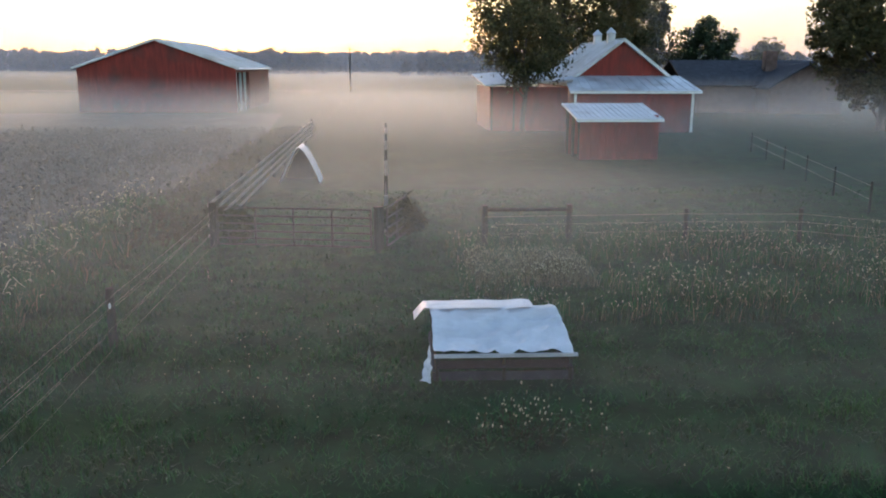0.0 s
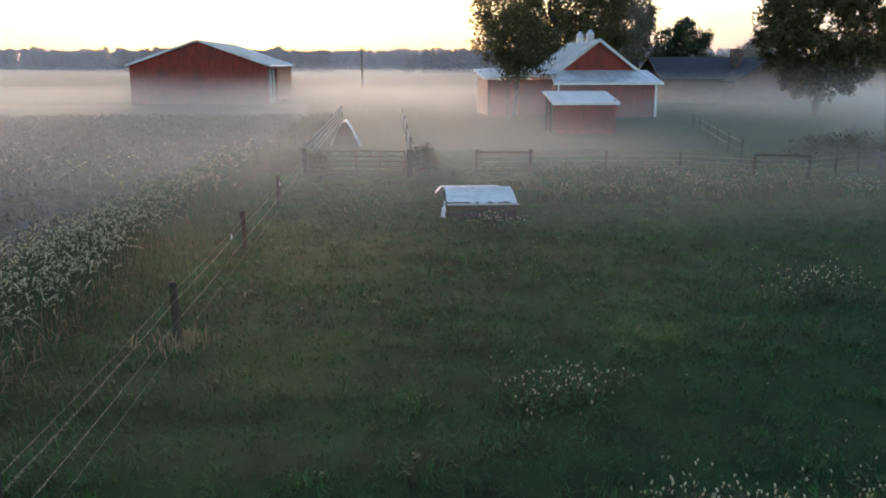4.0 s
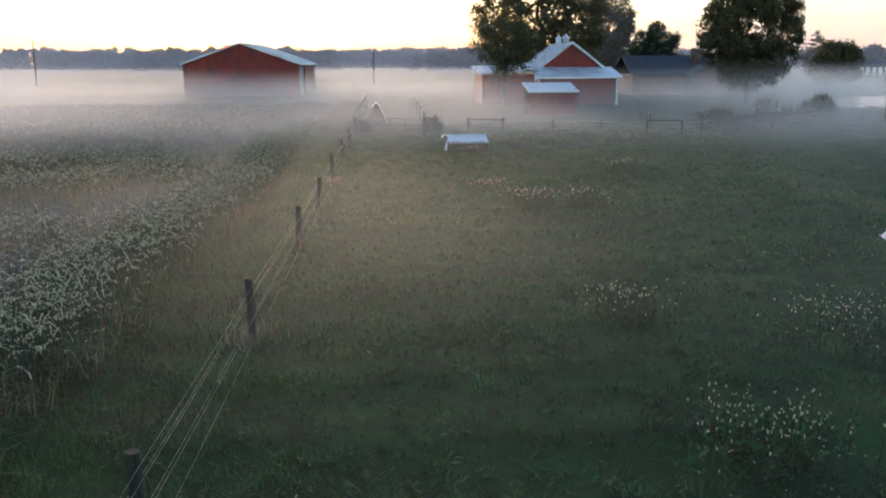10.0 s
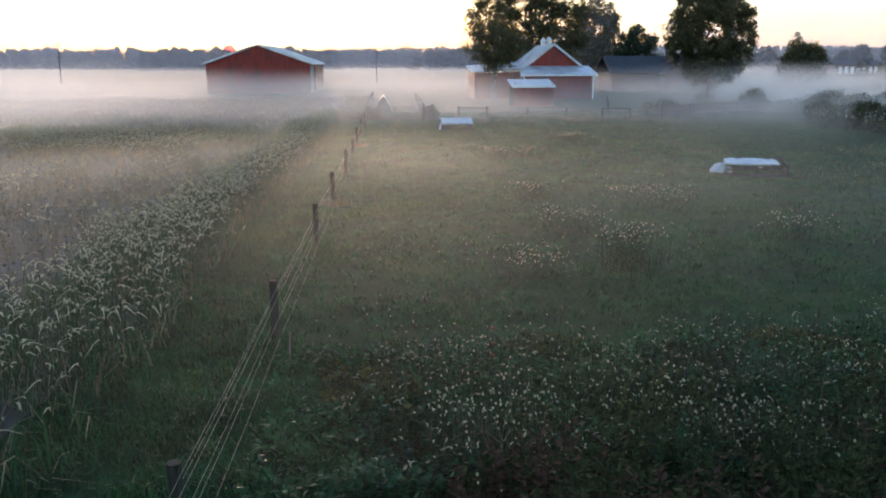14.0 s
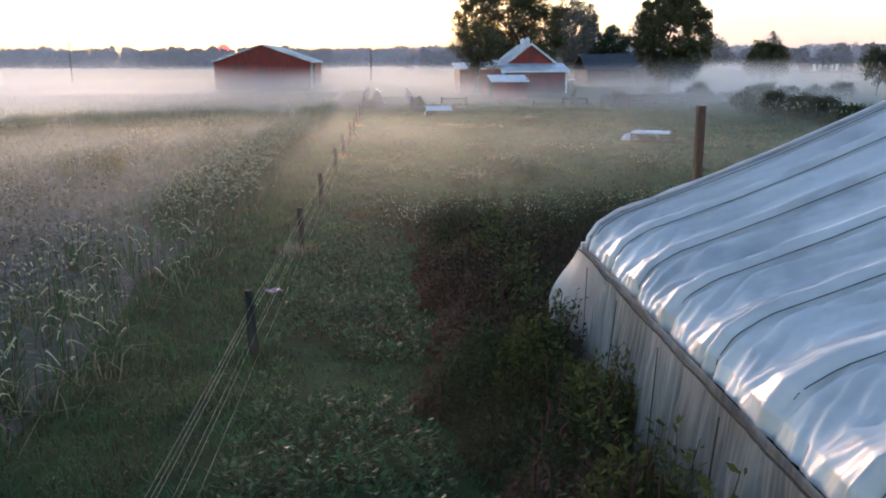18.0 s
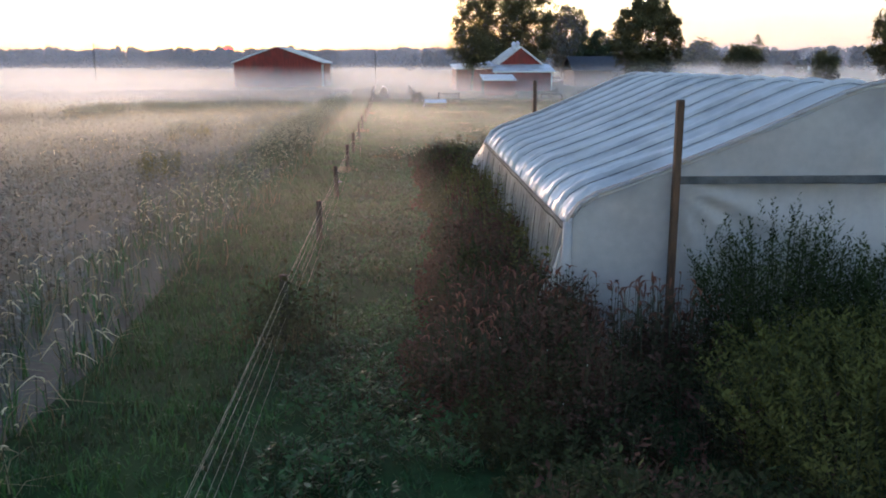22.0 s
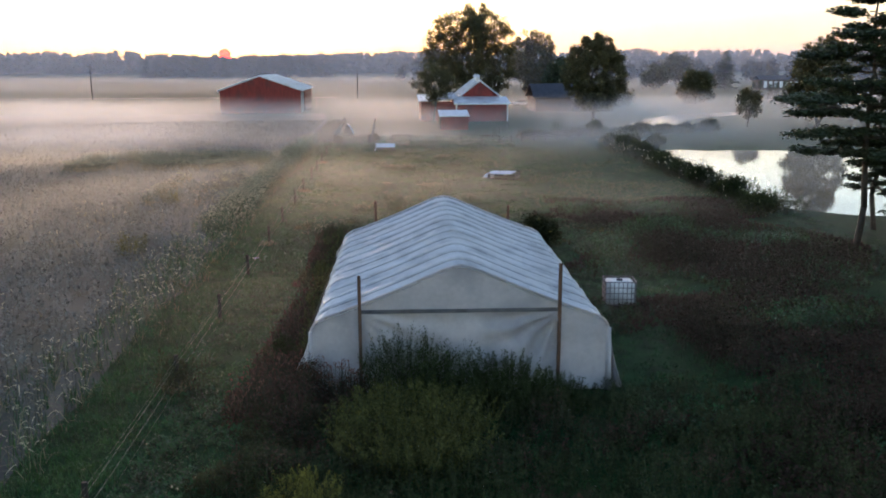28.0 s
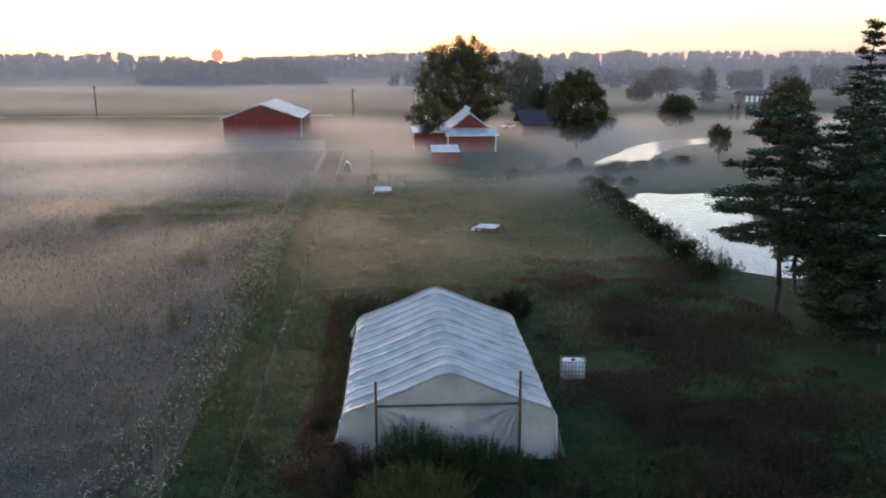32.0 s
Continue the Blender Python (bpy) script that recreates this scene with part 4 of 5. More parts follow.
tube_gate((0.15, 69.3, 0), (4.2, 68.6, 0), 1.1, 6, 5, "brown steel five-bar gate closing the run")
tube_gate((4.62, 68.7, 0), (5.15, 70.6, 0), 1.15, 5, 3, "short brown steel gate standing open")
for x, y, h, w in ((0.0, 69.45, 1.2, 0.2), (4.4, 68.55, 1.2, 0.26)):
    p = part("gate_post", bar((0, 0, -0.1), (0, 0, h), w, w, sides=12), WOOD)
    p.matrix_basis = pose(x, y, 0)
    tagged(p, "thick weathered gate post", "post", "gate posts")
run = thing("rail_fence", (-0.1, 85, 0), "pale rail fence along the run", "fence")
for k in range(9):
    y = 71.5 + 4.3 * k
    p = part("post", boxed(-0.06, -0.06, -0.1, 0.06, 0.06, 1.25), WOOD, run)
    p.matrix_basis = pose(-0.1 - 0.02 * k, y - 85, 0)
for z in (0.3, 0.58, 0.86, 1.12):
    part("rail", bar((0, -15.6, z), (-0.2, 20, z), 0.03, 0.09), PALE, run)
right_run = thing("rope_fence", (4.6, 85, 0), "wire fence with pale tape on the far side of the run", "fence")
for k in range(8):
    p = part("post", boxed(-0.06, -0.06, -0.1, 0.06, 0.06, 1.15), PALE if k % 2 == 0 else WOOD, right_run)
    p.matrix_basis = pose(0.01 * k, 70.8 + 4.6 * k - 85, 0)
for z in (0.5, 0.9):
    part("tape", bar((0, -15, z), (0, 19, z), 0.012, 0.03), PALE, right_run)

cross = thing("pasture_fence", (14, 69, 0), "wire fence with braced wooden posts across the pasture", "fence")
for x, y, h, w in ((7.23, 69.1, 1.12, 0.17), (9.52, 69.15, 1.12, 0.17), (12.8, 69.3, 0.95, 0.12), (15.95, 69.1, 0.95, 0.12), (18.4, 67.2, 0.95, 0.15), (20.6, 67.0, 0.95, 0.15), (22.2, 67.9, 0.95, 0.12)):
    p = part("post", bar((0, 0, -0.1), (0, 0, h), w, w * 0.95, sides=10), WOOD, cross)
    p.matrix_basis = pose(x - 14, y - 69, 0)
for x0, y0, x1, y1 in ((7.23, 69.1, 9.52, 69.15), (18.4, 67.2, 20.6, 67.0)):
    part("brace_rail", bar((x0 - 14, y0 - 69, 1.0), (x1 - 14, y1 - 69, 0.98), 0.1, 0.09, sides=8), WOOD, cross)
for z in (0.35, 0.6, 0.82):
    bm = bmesh.new()
    pts = [(7.23, 69.1), (12.8, 69.3), (15.95, 69.1), (18.4, 67.2), (20.6, 67.0), (23.7, 69)]
    for (x0, y0), (x1, y1) in zip(pts, pts[1:]):
        beam(bm, (x0 - 14, y0 - 69.08, z), (x1 - 14, y1 - 69.08, z), 0.01, 0.01, sides=4)
    part("wire", bm, WIRE, cross)
board = thing("board_fence", (29, 72.5, 0), "grey three-board fence by the pond", "fence")
for k in range(7):
    f = k / 6
    x, y = 23.7 + 10.5 * f, 68.8 + 7.4 * f
    p = part("post", boxed(-0.07, -0.07, -0.1, 0.07, 0.07, 1.15), WOOD, board)
    p.matrix_basis = pose(x - 29, y - 72.5, 0, 0, 0, 35)
for z in (0.4, 0.72, 1.02):
    part("board", bar((23.7 - 29, 68.72 - 72.5, z), (34.2 - 29, 76.12 - 72.5, z), 0.03, 0.13), WOOD, board)
back = thing("paddock_fence", (23, 80, 0), "thin wire fence between paddock and pond", "fence")
for k in range(6):
    p = part("post", bar((0, 0, -0.1), (0, 0, 1.1), 0.09, 0.08, sides=8), WOOD, back)
    p.matrix_basis = pose(20.5 + 0.85 * k * 1.2 - 23, 73.5 + 4.2 * k - 80, 0)
for z in (0.5, 0.95):
    part("wire", bar((-2.5, -6.5, z), (2.6, 14.5, z), 0.012, 0.012, sides=4), WIRE, back)


# ---- utility poles, far glasshouse, parked car ----
def pole(x, y, h, label):
    t = thing("utility_pole", (x, y, 0), label, "pole", "utility poles")
    part("mast", bar((0, 0, -0.2), (0, 0, h), 0.4, 0.26, sides=10), WOOD, t)
    arm = part("crossarm", bar((-1.1, 0, h - 0.5), (1.1, 0, h - 0.5), 0.12, 0.12), WOOD, t)
    for dx in (-0.95, 0.5, 0.95):
        part("insulator", bar((dx, 0, h - 0.44), (dx, 0, h - 0.2), 0.1, 0.07, sides=8), STEEL, arm)


pole(-76.7, 212, 9.9, "wooden utility pole by the lane")
pole(-1.75, 213, 8.6, "wooden utility pole in the mist")

far_house = thing("glasshouse", (153, 278, 0), "long pale building with a dark low roof", "building")
part("wall", boxed(-7.5, -4, 0, 7.5, 4, 3.6), BRICKY, far_house)
part("roof", slab([(-8, -4.6, 3.5), (8, -4.6, 3.5), (8, 0, 5.0), (-8, 0, 5.0)], 0.15), DARK, far_house)
part("roof", slab([(-8, 0, 5.0), (8, 0, 5.0), (8, 4.6, 3.5), (-8, 4.6, 3.5)], 0.15), DARK, far_house)
for k in range(7):
    w = part("window", boxed(-6.6 + 2.0 * k, -4.06, 0.8, -5.4 + 2.0 * k, -4.0, 3.1), WHITE, far_house, "pale window bay")

car = thing("car", (38.3, 163, 0), "small pale car parked by the house", "car", turn=20)
part("body", boxed(-2.0, -0.85, 0.35, 2.0, 0.85, 0.95, bevel=0.15), WHITE, car, smooth=True)
part("cabin", boxed(-1.1, -0.75, 0.95, 1.0, 0.75, 1.5, bevel=0.2), DARK, car, "dark glazed cabin", smooth=True)
for x in (-1.25, 1.25):
    for y in (-0.86, 0.72):
        part("wheel", bar((x, y, 0.33), (x, y + 0.14, 0.33), 0.66, 0.66, sides=14), DARK, car)

# the rising sun behind the far trees
GLOW = bpy.data.materials.new("sun_disc")
GLOW.use_nodes = True
gn = GLOW.node_tree.nodes
gn.remove(gn["Principled BSDF"])
em = gn.new("ShaderNodeEmission")
em.inputs[0].default_value, em.inputs[1].default_value = (1.0, 0.02, 0.005, 1), 3.0
GLOW.node_tree.links.new(em.outputs[0], gn["Material Output"].inputs[0])
bm = bmesh.new()
bmesh.ops.create_uvsphere(bm, u_segments=24, v_segments=12, radius=12)
disc = part("sun_disc", bm, GLOW, smooth=True)
disc.matrix_basis = pose(math.sin(SUN_AZ) * 1735, math.cos(SUN_AZ) * 1735, 29.6)
tagged(disc, "orange disc of the rising sun on the horizon", "sun", kind="structure")


# ---- vegetation ----
STRAW = surface("straw_grass", (0.085, 0.085, 0.042), (0.24, 0.21, 0.12), scale=0.8, fine=9, rough=0.8, bump=0, spec=0.1, island=0.5, through_light=0.2)
BROWN = surface("brown_weed", (0.009, 0.013, 0.005), (0.036, 0.038, 0.015), scale=0.5, fine=6, rough=0.85, bump=0, spec=0.05, island=0.5, through_light=0.06)
HEAD = surface("foxtail_head", (0.25, 0.24, 0.135), (0.6, 0.55, 0.37), scale=2, fine=30, rough=0.9, bump=0, spec=0.1, island=0.6, through_light=0.35)
BLADE = surface("grass_blade", (0.0025, 0.025, 0.007), (0.014, 0.105, 0.022), scale=0.8, fine=5, rough=0.45, bump=0, spec=0.35, island=0.25, through_light=0.45, dirt=(0.038, 0.12, 0.022), dirt_scale=0.3)
CROP = surface("soybean_leaf", (0.04, 0.058, 0.052), (0.11, 0.135, 0.12), scale=0.5, fine=6, rough=0.6, bump=0, spec=0.25, island=0.2, through_light=0.15)
SOIL = surface("field_soil", (0.018, 0.023, 0.018), (0.05, 0.056, 0.045), scale=0.25, fine=6, bump=0.8, dirt=(0.03, 0.042, 0.02), dirt_scale=0.05)
DRY = surface("dry_weed", (0.032, 0.016, 0.012), (0.098, 0.046, 0.032), scale=0.6, fine=8, rough=0.9, bump=0, spec=0.05, island=0.5, through_light=0.08)
HERB = surface("weed_leaf", (0.008, 0.016, 0.006), (0.038, 0.052, 0.016), scale=0.6, fine=8, rough=0.75, bump=0, spec=0.05, island=0.5, through_light=0.1)
GOLD = surface("goldenrod", (0.028, 0.038, 0.011), (0.1, 0.1, 0.024), scale=0.9, fine=8, rough=0.8, bump=0, spec=0.1, island=0.5, through_light=0.25)
RUSSET = surface("russet_weed", (0.013, 0.0085, 0.006), (0.05, 0.027, 0.018), scale=0.5, fine=7, rough=0.9, bump=0, spec=0.05, island=0.5, through_light=0.06)
PLUME = surface("seed_plume", (0.098, 0.037, 0.026), (0.238, 0.100, 0.072), scale=1.5, fine=12, rough=0.9, bump=0, spec=0.1, island=0.5, through_light=0.3)
YELLOW = surface("flowering_goldenrod", (0.05, 0.058, 0.012), (0.17, 0.155, 0.03), scale=0.9, fine=8, rough=0.8, bump=0, spec=0.1, island=0.5, through_light=0.25)
STALK = surface("weed_stalk", (0.02, 0.028, 0.012), (0.05, 0.055, 0.025), bump=0)
FLOWER = surface("white_flower", (0.45, 0.45, 0.38), (0.7, 0.7, 0.62), scale=3, fine=10, bump=0, island=0.5)

field = sheet("field", [(-420, -70), (-2.9, -70), (-2.8, -10), (-2.9, 10), (-2.7, 40), (-3.0, 70), (-3.2, 100), (-6, 138), (-420, 138)], 0.012, SOIL, "bare grey-brown soil of a ripening soybean field", "field", 0.25, 5)


def spots_in(rng, n, x0, x1, y0, y1, patch=0.0, keep=0.5, seed=0):
    """Random places in a rectangle; with patch, only where a noise of that scale is high."""
    p = np.stack([rng.uniform(x0, x1, n), rng.uniform(y0, y1, n)], 1)
    if patch:
        ok = np.array([noise.noise((x * patch, y * patch, seed)) * 0.5 + 0.5 for x, y in p]) > keep + rng.normal(0, 0.06, n)
        p = p[ok]
    return p


def blades(name, p, length, width, material, label, per=4, seed=0, category="grass", lean=0.5, single=False):
    """Tufts of grass: each blade a bent strip of two faces that ends in a point."""
    rng = np.random.default_rng(seed)
    n = len(p) * per
    if isinstance(length, np.ndarray):
        length = np.repeat(length, per)
    base = np.repeat(np.c_[p, np.zeros(len(p))], per, 0) + np.c_[rng.normal(0, 0.08, (n, 2)), np.zeros(n)]
    a = rng.random(n) * 6.283
    out = np.stack([np.cos(a), np.sin(a), np.zeros(n)], 1)
    across = np.stack([-np.sin(a), np.cos(a), np.zeros(n)], 1) * (width * rng.uniform(0.6, 1.3, n))[:, None]
    h = (length * rng.uniform(0.5, 1.4, n))[:, None]
    bend = lean * rng.uniform(0.3, 1.2, n)[:, None]
    mid = base + np.array([0, 0, 1]) * h * 0.6 + out * h * bend * 0.35
    tip = base + np.array([0, 0, 1]) * h * (1 - 0.35 * bend) + out * h * bend
    v = np.stack([base - across, base + across, mid + across * 0.8, mid - across * 0.8, tip + across * 0.15, tip - across * 0.15], 1).reshape(-1, 3)
    k = np.arange(n)[:, None] * 6
    q = np.concatenate([k + [0, 1, 2, 3], k + [3, 2, 4, 5]], 0)
    if single:
        v = v.reshape(n, 6, 3)[:, [0, 1, 4, 5]].reshape(-1, 3)
        q = np.arange(n * 4).reshape(-1, 4)
    return tagged(soup(name, v, q, material), label, category, kind="stuff")


def plants(name, p, height, material, label, k=16, size=0.06, spread=0.16, seed=0, category="weeds", low=0.15, grow=1.0):
    """Upright leafy weeds: leaves that stand out and up from a thin stem."""
    rng = np.random.default_rng(seed)
    n = len(p)
    h = height * rng.uniform(0.55, 1.2, n) * grow
    lean = rng.normal(0, 0.12, (n, 2)) * h[:, None]
    f = np.tile(np.linspace(low, 1.0, k), (n, 1)) + rng.normal(0, 0.03, (n, k))
    a = rng.random((n, k)) * 6.283
    r = spread * (1.1 - 0.75 * f) * rng.uniform(0.3, 1.2, (n, k)) * (h[:, None] / height)
    c = np.stack([p[:, :1] + lean[:, :1] * f + np.cos(a) * r, p[:, 1:] + lean[:, 1:] * f + np.sin(a) * r, h[:, None] * f], -1).reshape(-1, 3)
    a = a.reshape(-1)
    up = rng.uniform(0.1, 0.9, len(a))
    way = np.stack([np.cos(a), np.sin(a), up], 1)
    way /= np.linalg.norm(way, axis=1, keepdims=True)
    acr = np.stack([-np.sin(a), np.cos(a), rng.normal(0, 0.4, len(a))], 1)
    s = (size * rng.uniform(0.6, 1.4, len(a)))[:, None]
    v = np.stack([c - way * s, c + acr * s * 0.4, c + way * s, c - acr * s * 0.4], 1).reshape(-1, 3)
    q = np.arange(len(v)).reshape(-1, 4)
    st = np.stack([np.c_[p, np.zeros(n)] - (0.006, 0, 0), np.c_[p, np.zeros(n)] + (0.006, 0, 0), np.c_[p + lean, h] + (0.003, 0, 0), np.c_[p + lean, h] - (0.003, 0, 0)], 1).reshape(-1, 3)
    qs = np.arange(len(st)).reshape(-1, 4) + len(v)
    return tagged(soup(name, np.r_[v, st], np.r_[q, qs], material, other=STALK, first=len(q)), label, category, kind="stuff")


def heads(name, p, height, material, label, length=0.2, thick=0.03, seed=0, droop=1.0, category="weeds", jitter=0.3):
    """Seed heads: a tapered four-sided plume that nods over at the top of a thin stem."""
    rng = np.random.default_rng(seed)
    n = len(p)
    h = height * rng.uniform(1 - jitter, 1 + jitter, n)
    a = rng.random(n) * 6.283
    out = np.stack([np.cos(a), np.sin(a), np.zeros(n)], 1)
    side_ = np.stack([-np.sin(a), np.cos(a), np.zeros(n)], 1)
    L = length * rng.uniform(0.7, 1.3, n)[:, None]
    base = np.c_[p + rng.normal(0, 0.05, (n, 2)), h]
    d = droop * rng.uniform(0.4, 1.2, n)[:, None]
    line = []
    for g in (0.0, 0.3, 0.65, 1.0):
        line.append(base + np.array([0, 0, 1]) * L * (g - d * g * g * 0.9) + out * L * d * g * g * 0.9)
    rad = [0.5, 1.0, 0.9, 0.25]
    vs = []
    for c, r in zip(line, rad):
        for e1, e2 in ((1, 0), (0, 1), (-1, 0), (0, -1)):
            vs.append(c + (out * e1 + side_ * e2 + np.array([0, 0, 1]) * e1 * -0.4) * thick * r)
    v = np.stack(vs, 1).reshape(-1, 3)
    k = np.arange(n)[:, None] * 16
    q = np.concatenate([k + [4 * i + j, 4 * i + (j + 1) % 4, 4 * i + 4 + (j + 1) % 4, 4 * i + 4 + j] for i in range(3) for j in range(4)], 0)
    st = np.stack([np.c_[p, np.zeros(n)] - (0.005, 0, 0), np.c_[p, np.zeros(n)] + (0.005, 0, 0), base + (0.004, 0, 0), base - (0.004, 0, 0)], 1).reshape(-1, 3)
    qs = np.arange(len(st)).reshape(-1, 4) + len(v)
    return tagged(soup(name, np.r_[v, st], np.r_[q, qs], material, other=STALK, first=len(q)), label, category, kind="stuff")


rng = np.random.default_rng(77)
# pasture
def tussock(p, seed):
    """How rank the turf grows at each place: 0 to 1, in tussocks and wide patches."""
    return np.array([min(1.0, max(0.0, 0.45 + 0.55 * noise.noise((x * 1.5, y * 1.5, seed)) + 0.5 * noise.noise((x * 0.35, y * 0.35, seed + 4)))) for x, y in p])


p = spots_in(rng, 120000, -2.4, 34, -44, 80)
p = p[rng.random(len(p)) < np.clip(1.1 - np.abs(p[:, 0] - 4) / 24, 0.16, 1)]
g = tussock(p, 6)
ok = rng.random(len(p)) < 0.6 + 0.4 * g
p, g = p[ok], g[ok]
blades("pasture_grass", p, 0.065 + 0.07 * g, 0.011, BLADE, "short dewy green pasture grass", 9, 1, lean=1.0, single=True)
p = spots_in(rng, 46000, -2.3, 20, -30, 70)
g = tussock(p, 6)
p, g = p[g > 0.62], g[g > 0.62]
blades("pasture_tufts", p, 0.05 + 0.14 * g, 0.011, BLADE, "longer tufts of uneven pasture grass", 5, 2, lean=0.9)
p = spots_in(rng, 6000, 0.4, 20, 2, 66, 0.22, 0.66, 9)
heads("pasture_seed_heads", p, 0.2, HEAD, "sparse pale grass seed heads in the pasture", 0.04, 0.007, 4, 0.6)
# soybean field
p = spots_in(rng, 90000, -75, -4.2, -45, 112)
p = p[rng.random(len(p)) < np.clip(1.15 + p[:, 0] / 45, 0.12, 1)]
p = p[~((np.abs(p[:, 0] + 21.2) < 0.4) & (p[:, 1] > 33) & (p[:, 1] < 85)) & ~((np.abs(p[:, 0] + 31.5) < 0.35) & (p[:, 1] > 33) & (p[:, 1] < 105))]
plants("soybean_crop", p, 0.42, CROP, "grey ripening soybean crop", 7, 0.085, 0.22, 5, "crop", 0.3)
# foxtail along the field edge and in bands through the crop
edge = spots_in(rng, 38000, -7.0, -1.9, -44, 76)
wander = np.array([noise.noise((0.2, y * 0.16, 3)) * 0.5 + noise.noise((0.6, y * 0.6, 9)) * 0.3 for y in edge[:, 1]])
thick = np.array([0.7 + 0.8 * noise.noise((x * 0.7, y * 0.35, 21)) for x, y in edge])
thick *= np.interp(edge[:, 1], [-44, -14, 10, 22, 60, 76], [0.12, 0.08, 0.12, 1.0, 1.0, 0.5])
broad = np.interp(edge[:, 1], [-44, 10, 24, 76], [2.4, 2.2, 1.5, 1.5])
edge = edge[rng.random(len(edge)) < np.clip(1.6 - 1.6 * np.abs(edge[:, 0] + 3.45 - wander) / broad, 0, 1) * np.clip(thick, 0.05, 1)]
band = np.r_[spots_in(rng, 7500, -24, -5, 42, 53, 0.25, 0.44, 5), spots_in(rng, 1500, -11, -5, 21, 36, 0.3, 0.54, 6), spots_in(rng, 300, -14, -5, -20, 18, 0.3, 0.6, 7), spots_in(rng, 2200, -30, -6, 58, 75, 0.2, 0.52, 8)]
fox = np.r_[edge, band]
fox = fox[rng.random(len(fox)) < np.clip((70 - fox[:, 1]) / 22, 0.25, 1)]
heads("foxtail_heads", fox, 0.82, HEAD, "pale nodding foxtail seed heads along the field edge", 0.18, 0.013, 6, 1.6)
heads("foxtail_heads", fox[::2] + rng.normal(0, 0.2, (len(fox[::2]), 2)), 0.72, HEAD, "pale nodding foxtail seed heads lower in the stand", 0.15, 0.012, 7, 1.6)
blades("foxtail_blades", edge, 0.6, 0.013, BLADE, "coarse green foxtail leaves", 4, 8, "weeds", 0.8)
blades("foxtail_blades", fox, 0.55, 0.01, STRAW, "paling foxtail leaves", 3, 108, "weeds", 1.3)
# rough strip beside the fence
p = np.r_[spots_in(rng, 7000, -2.7, -0.3, -38, 70), np.c_[rng.normal(0, 0.3, 900), rng.uniform(-40, 69, 900)]]
blades("fence_row_grass", p, 0.17, 0.012, BLADE, "rank dark grass along the fence", 5, 9, lean=0.7)
for k in range(-2, 10):
    y = 6.8 * k + OFFS.get(k, 0)
    c = np.c_[rng.normal(0, 0.2, 40), rng.normal(y, 0.2, 40)]
    blades("post_weeds", c, 0.24, 0.012, STRAW if k % 3 == 1 else BLADE, "tuft of rank weeds round a fence post", 5, 20 + k, "weeds")
# broad-leaved weeds in the strip between fence and greenhouse
p = spots_in(rng, 5200, 0.2, 2.6, -30, 13, 0.5, 0.47, 41)
plants("broad_leaf_weeds", p, 0.24, BLADE, "low broad-leaved green weeds beside the fence", 9, 0.055, 0.16, 33)
# dark weeds between the crop and the run
p = np.c_[rng.uniform(-3.4, -0.4, 1500), rng.uniform(69, 112, 1500)]
plants("run_weeds", p, 0.5, HERB, "dark weeds between the crop and the rail fence", 14, 0.07, 0.25, 195)
# vines on one post
c = np.c_[rng.normal(0, 0.35, 90), rng.normal(-14.0, 0.4, 90)]
plants("post_vines", c, 1.0, HERB, "leafy vine climbing a fence post", 14, 0.06, 0.2, 15)
# clumps in the pasture
for i, (x, y, r, n, h) in enumerate(((6.64, 22.9, 0.9, 120, 0.5), (7.1, 18.6, 0.75, 130, 0.75), (6.5, 28.4, 0.8, 90, 0.45), (10.1, 27.1, 1.4, 120, 0.45), (12.2, 21.3, 0.8, 60, 0.5), (5.0, 18.3, 0.9, 90, 0.35), (6.7, 40.5, 1.0, 150, 0.5), (8.6, 40.7, 0.9, 90, 0.45), (5.8, 44.4, 0.9, 80, 0.35), (12.2, 49.6, 1.2, 80, 0.4), (6.5, 57.0, 0.8, 60, 0.35))):
    c = np.c_[rng.normal(x, r * 0.5, n), rng.normal(y, r * 0.45, n)]
    plants("weed_clump", c, h * 0.8, BLADE, "clump of tall weeds standing in the short pasture", 10, 0.045, 0.15, 30 + i)
    heads("weed_clump_heads", c, h, HEAD, "pale flower heads over a clump of weeds", 0.05, 0.011, 40 + i, 0.4)
p = spots_in(rng, 2600, 6.2, 22, 61.8, 70.5, 0.4, 0.42, 11)
blades("fence_weeds", p, 0.32, 0.012, BLADE, "tall weedy grass along the cross fence", 6, 50, "weeds")
heads("fence_weed_heads", p, 0.36, HEAD, "pale seed heads along the cross fence", 0.06, 0.009, 51, 0.6)
c = np.c_[rng.uniform(6.5, 9.2, 700), rng.uniform(64.6, 67.5, 700)]
blades("fence_straw", c, 0.34, 0.007, STRAW, "dense pale grass before the braced posts", 5, 52, "weeds", 0.7)
heads("fence_weed_heads", c, 0.33, HEAD, "pale grass heads before the braced posts", 0.06, 0.009, 53, 0.6)
blades("fence_straw", p[1::2], 0.34, 0.007, STRAW, "pale dry grass along the cross fence", 4, 54, "weeds", 0.7)
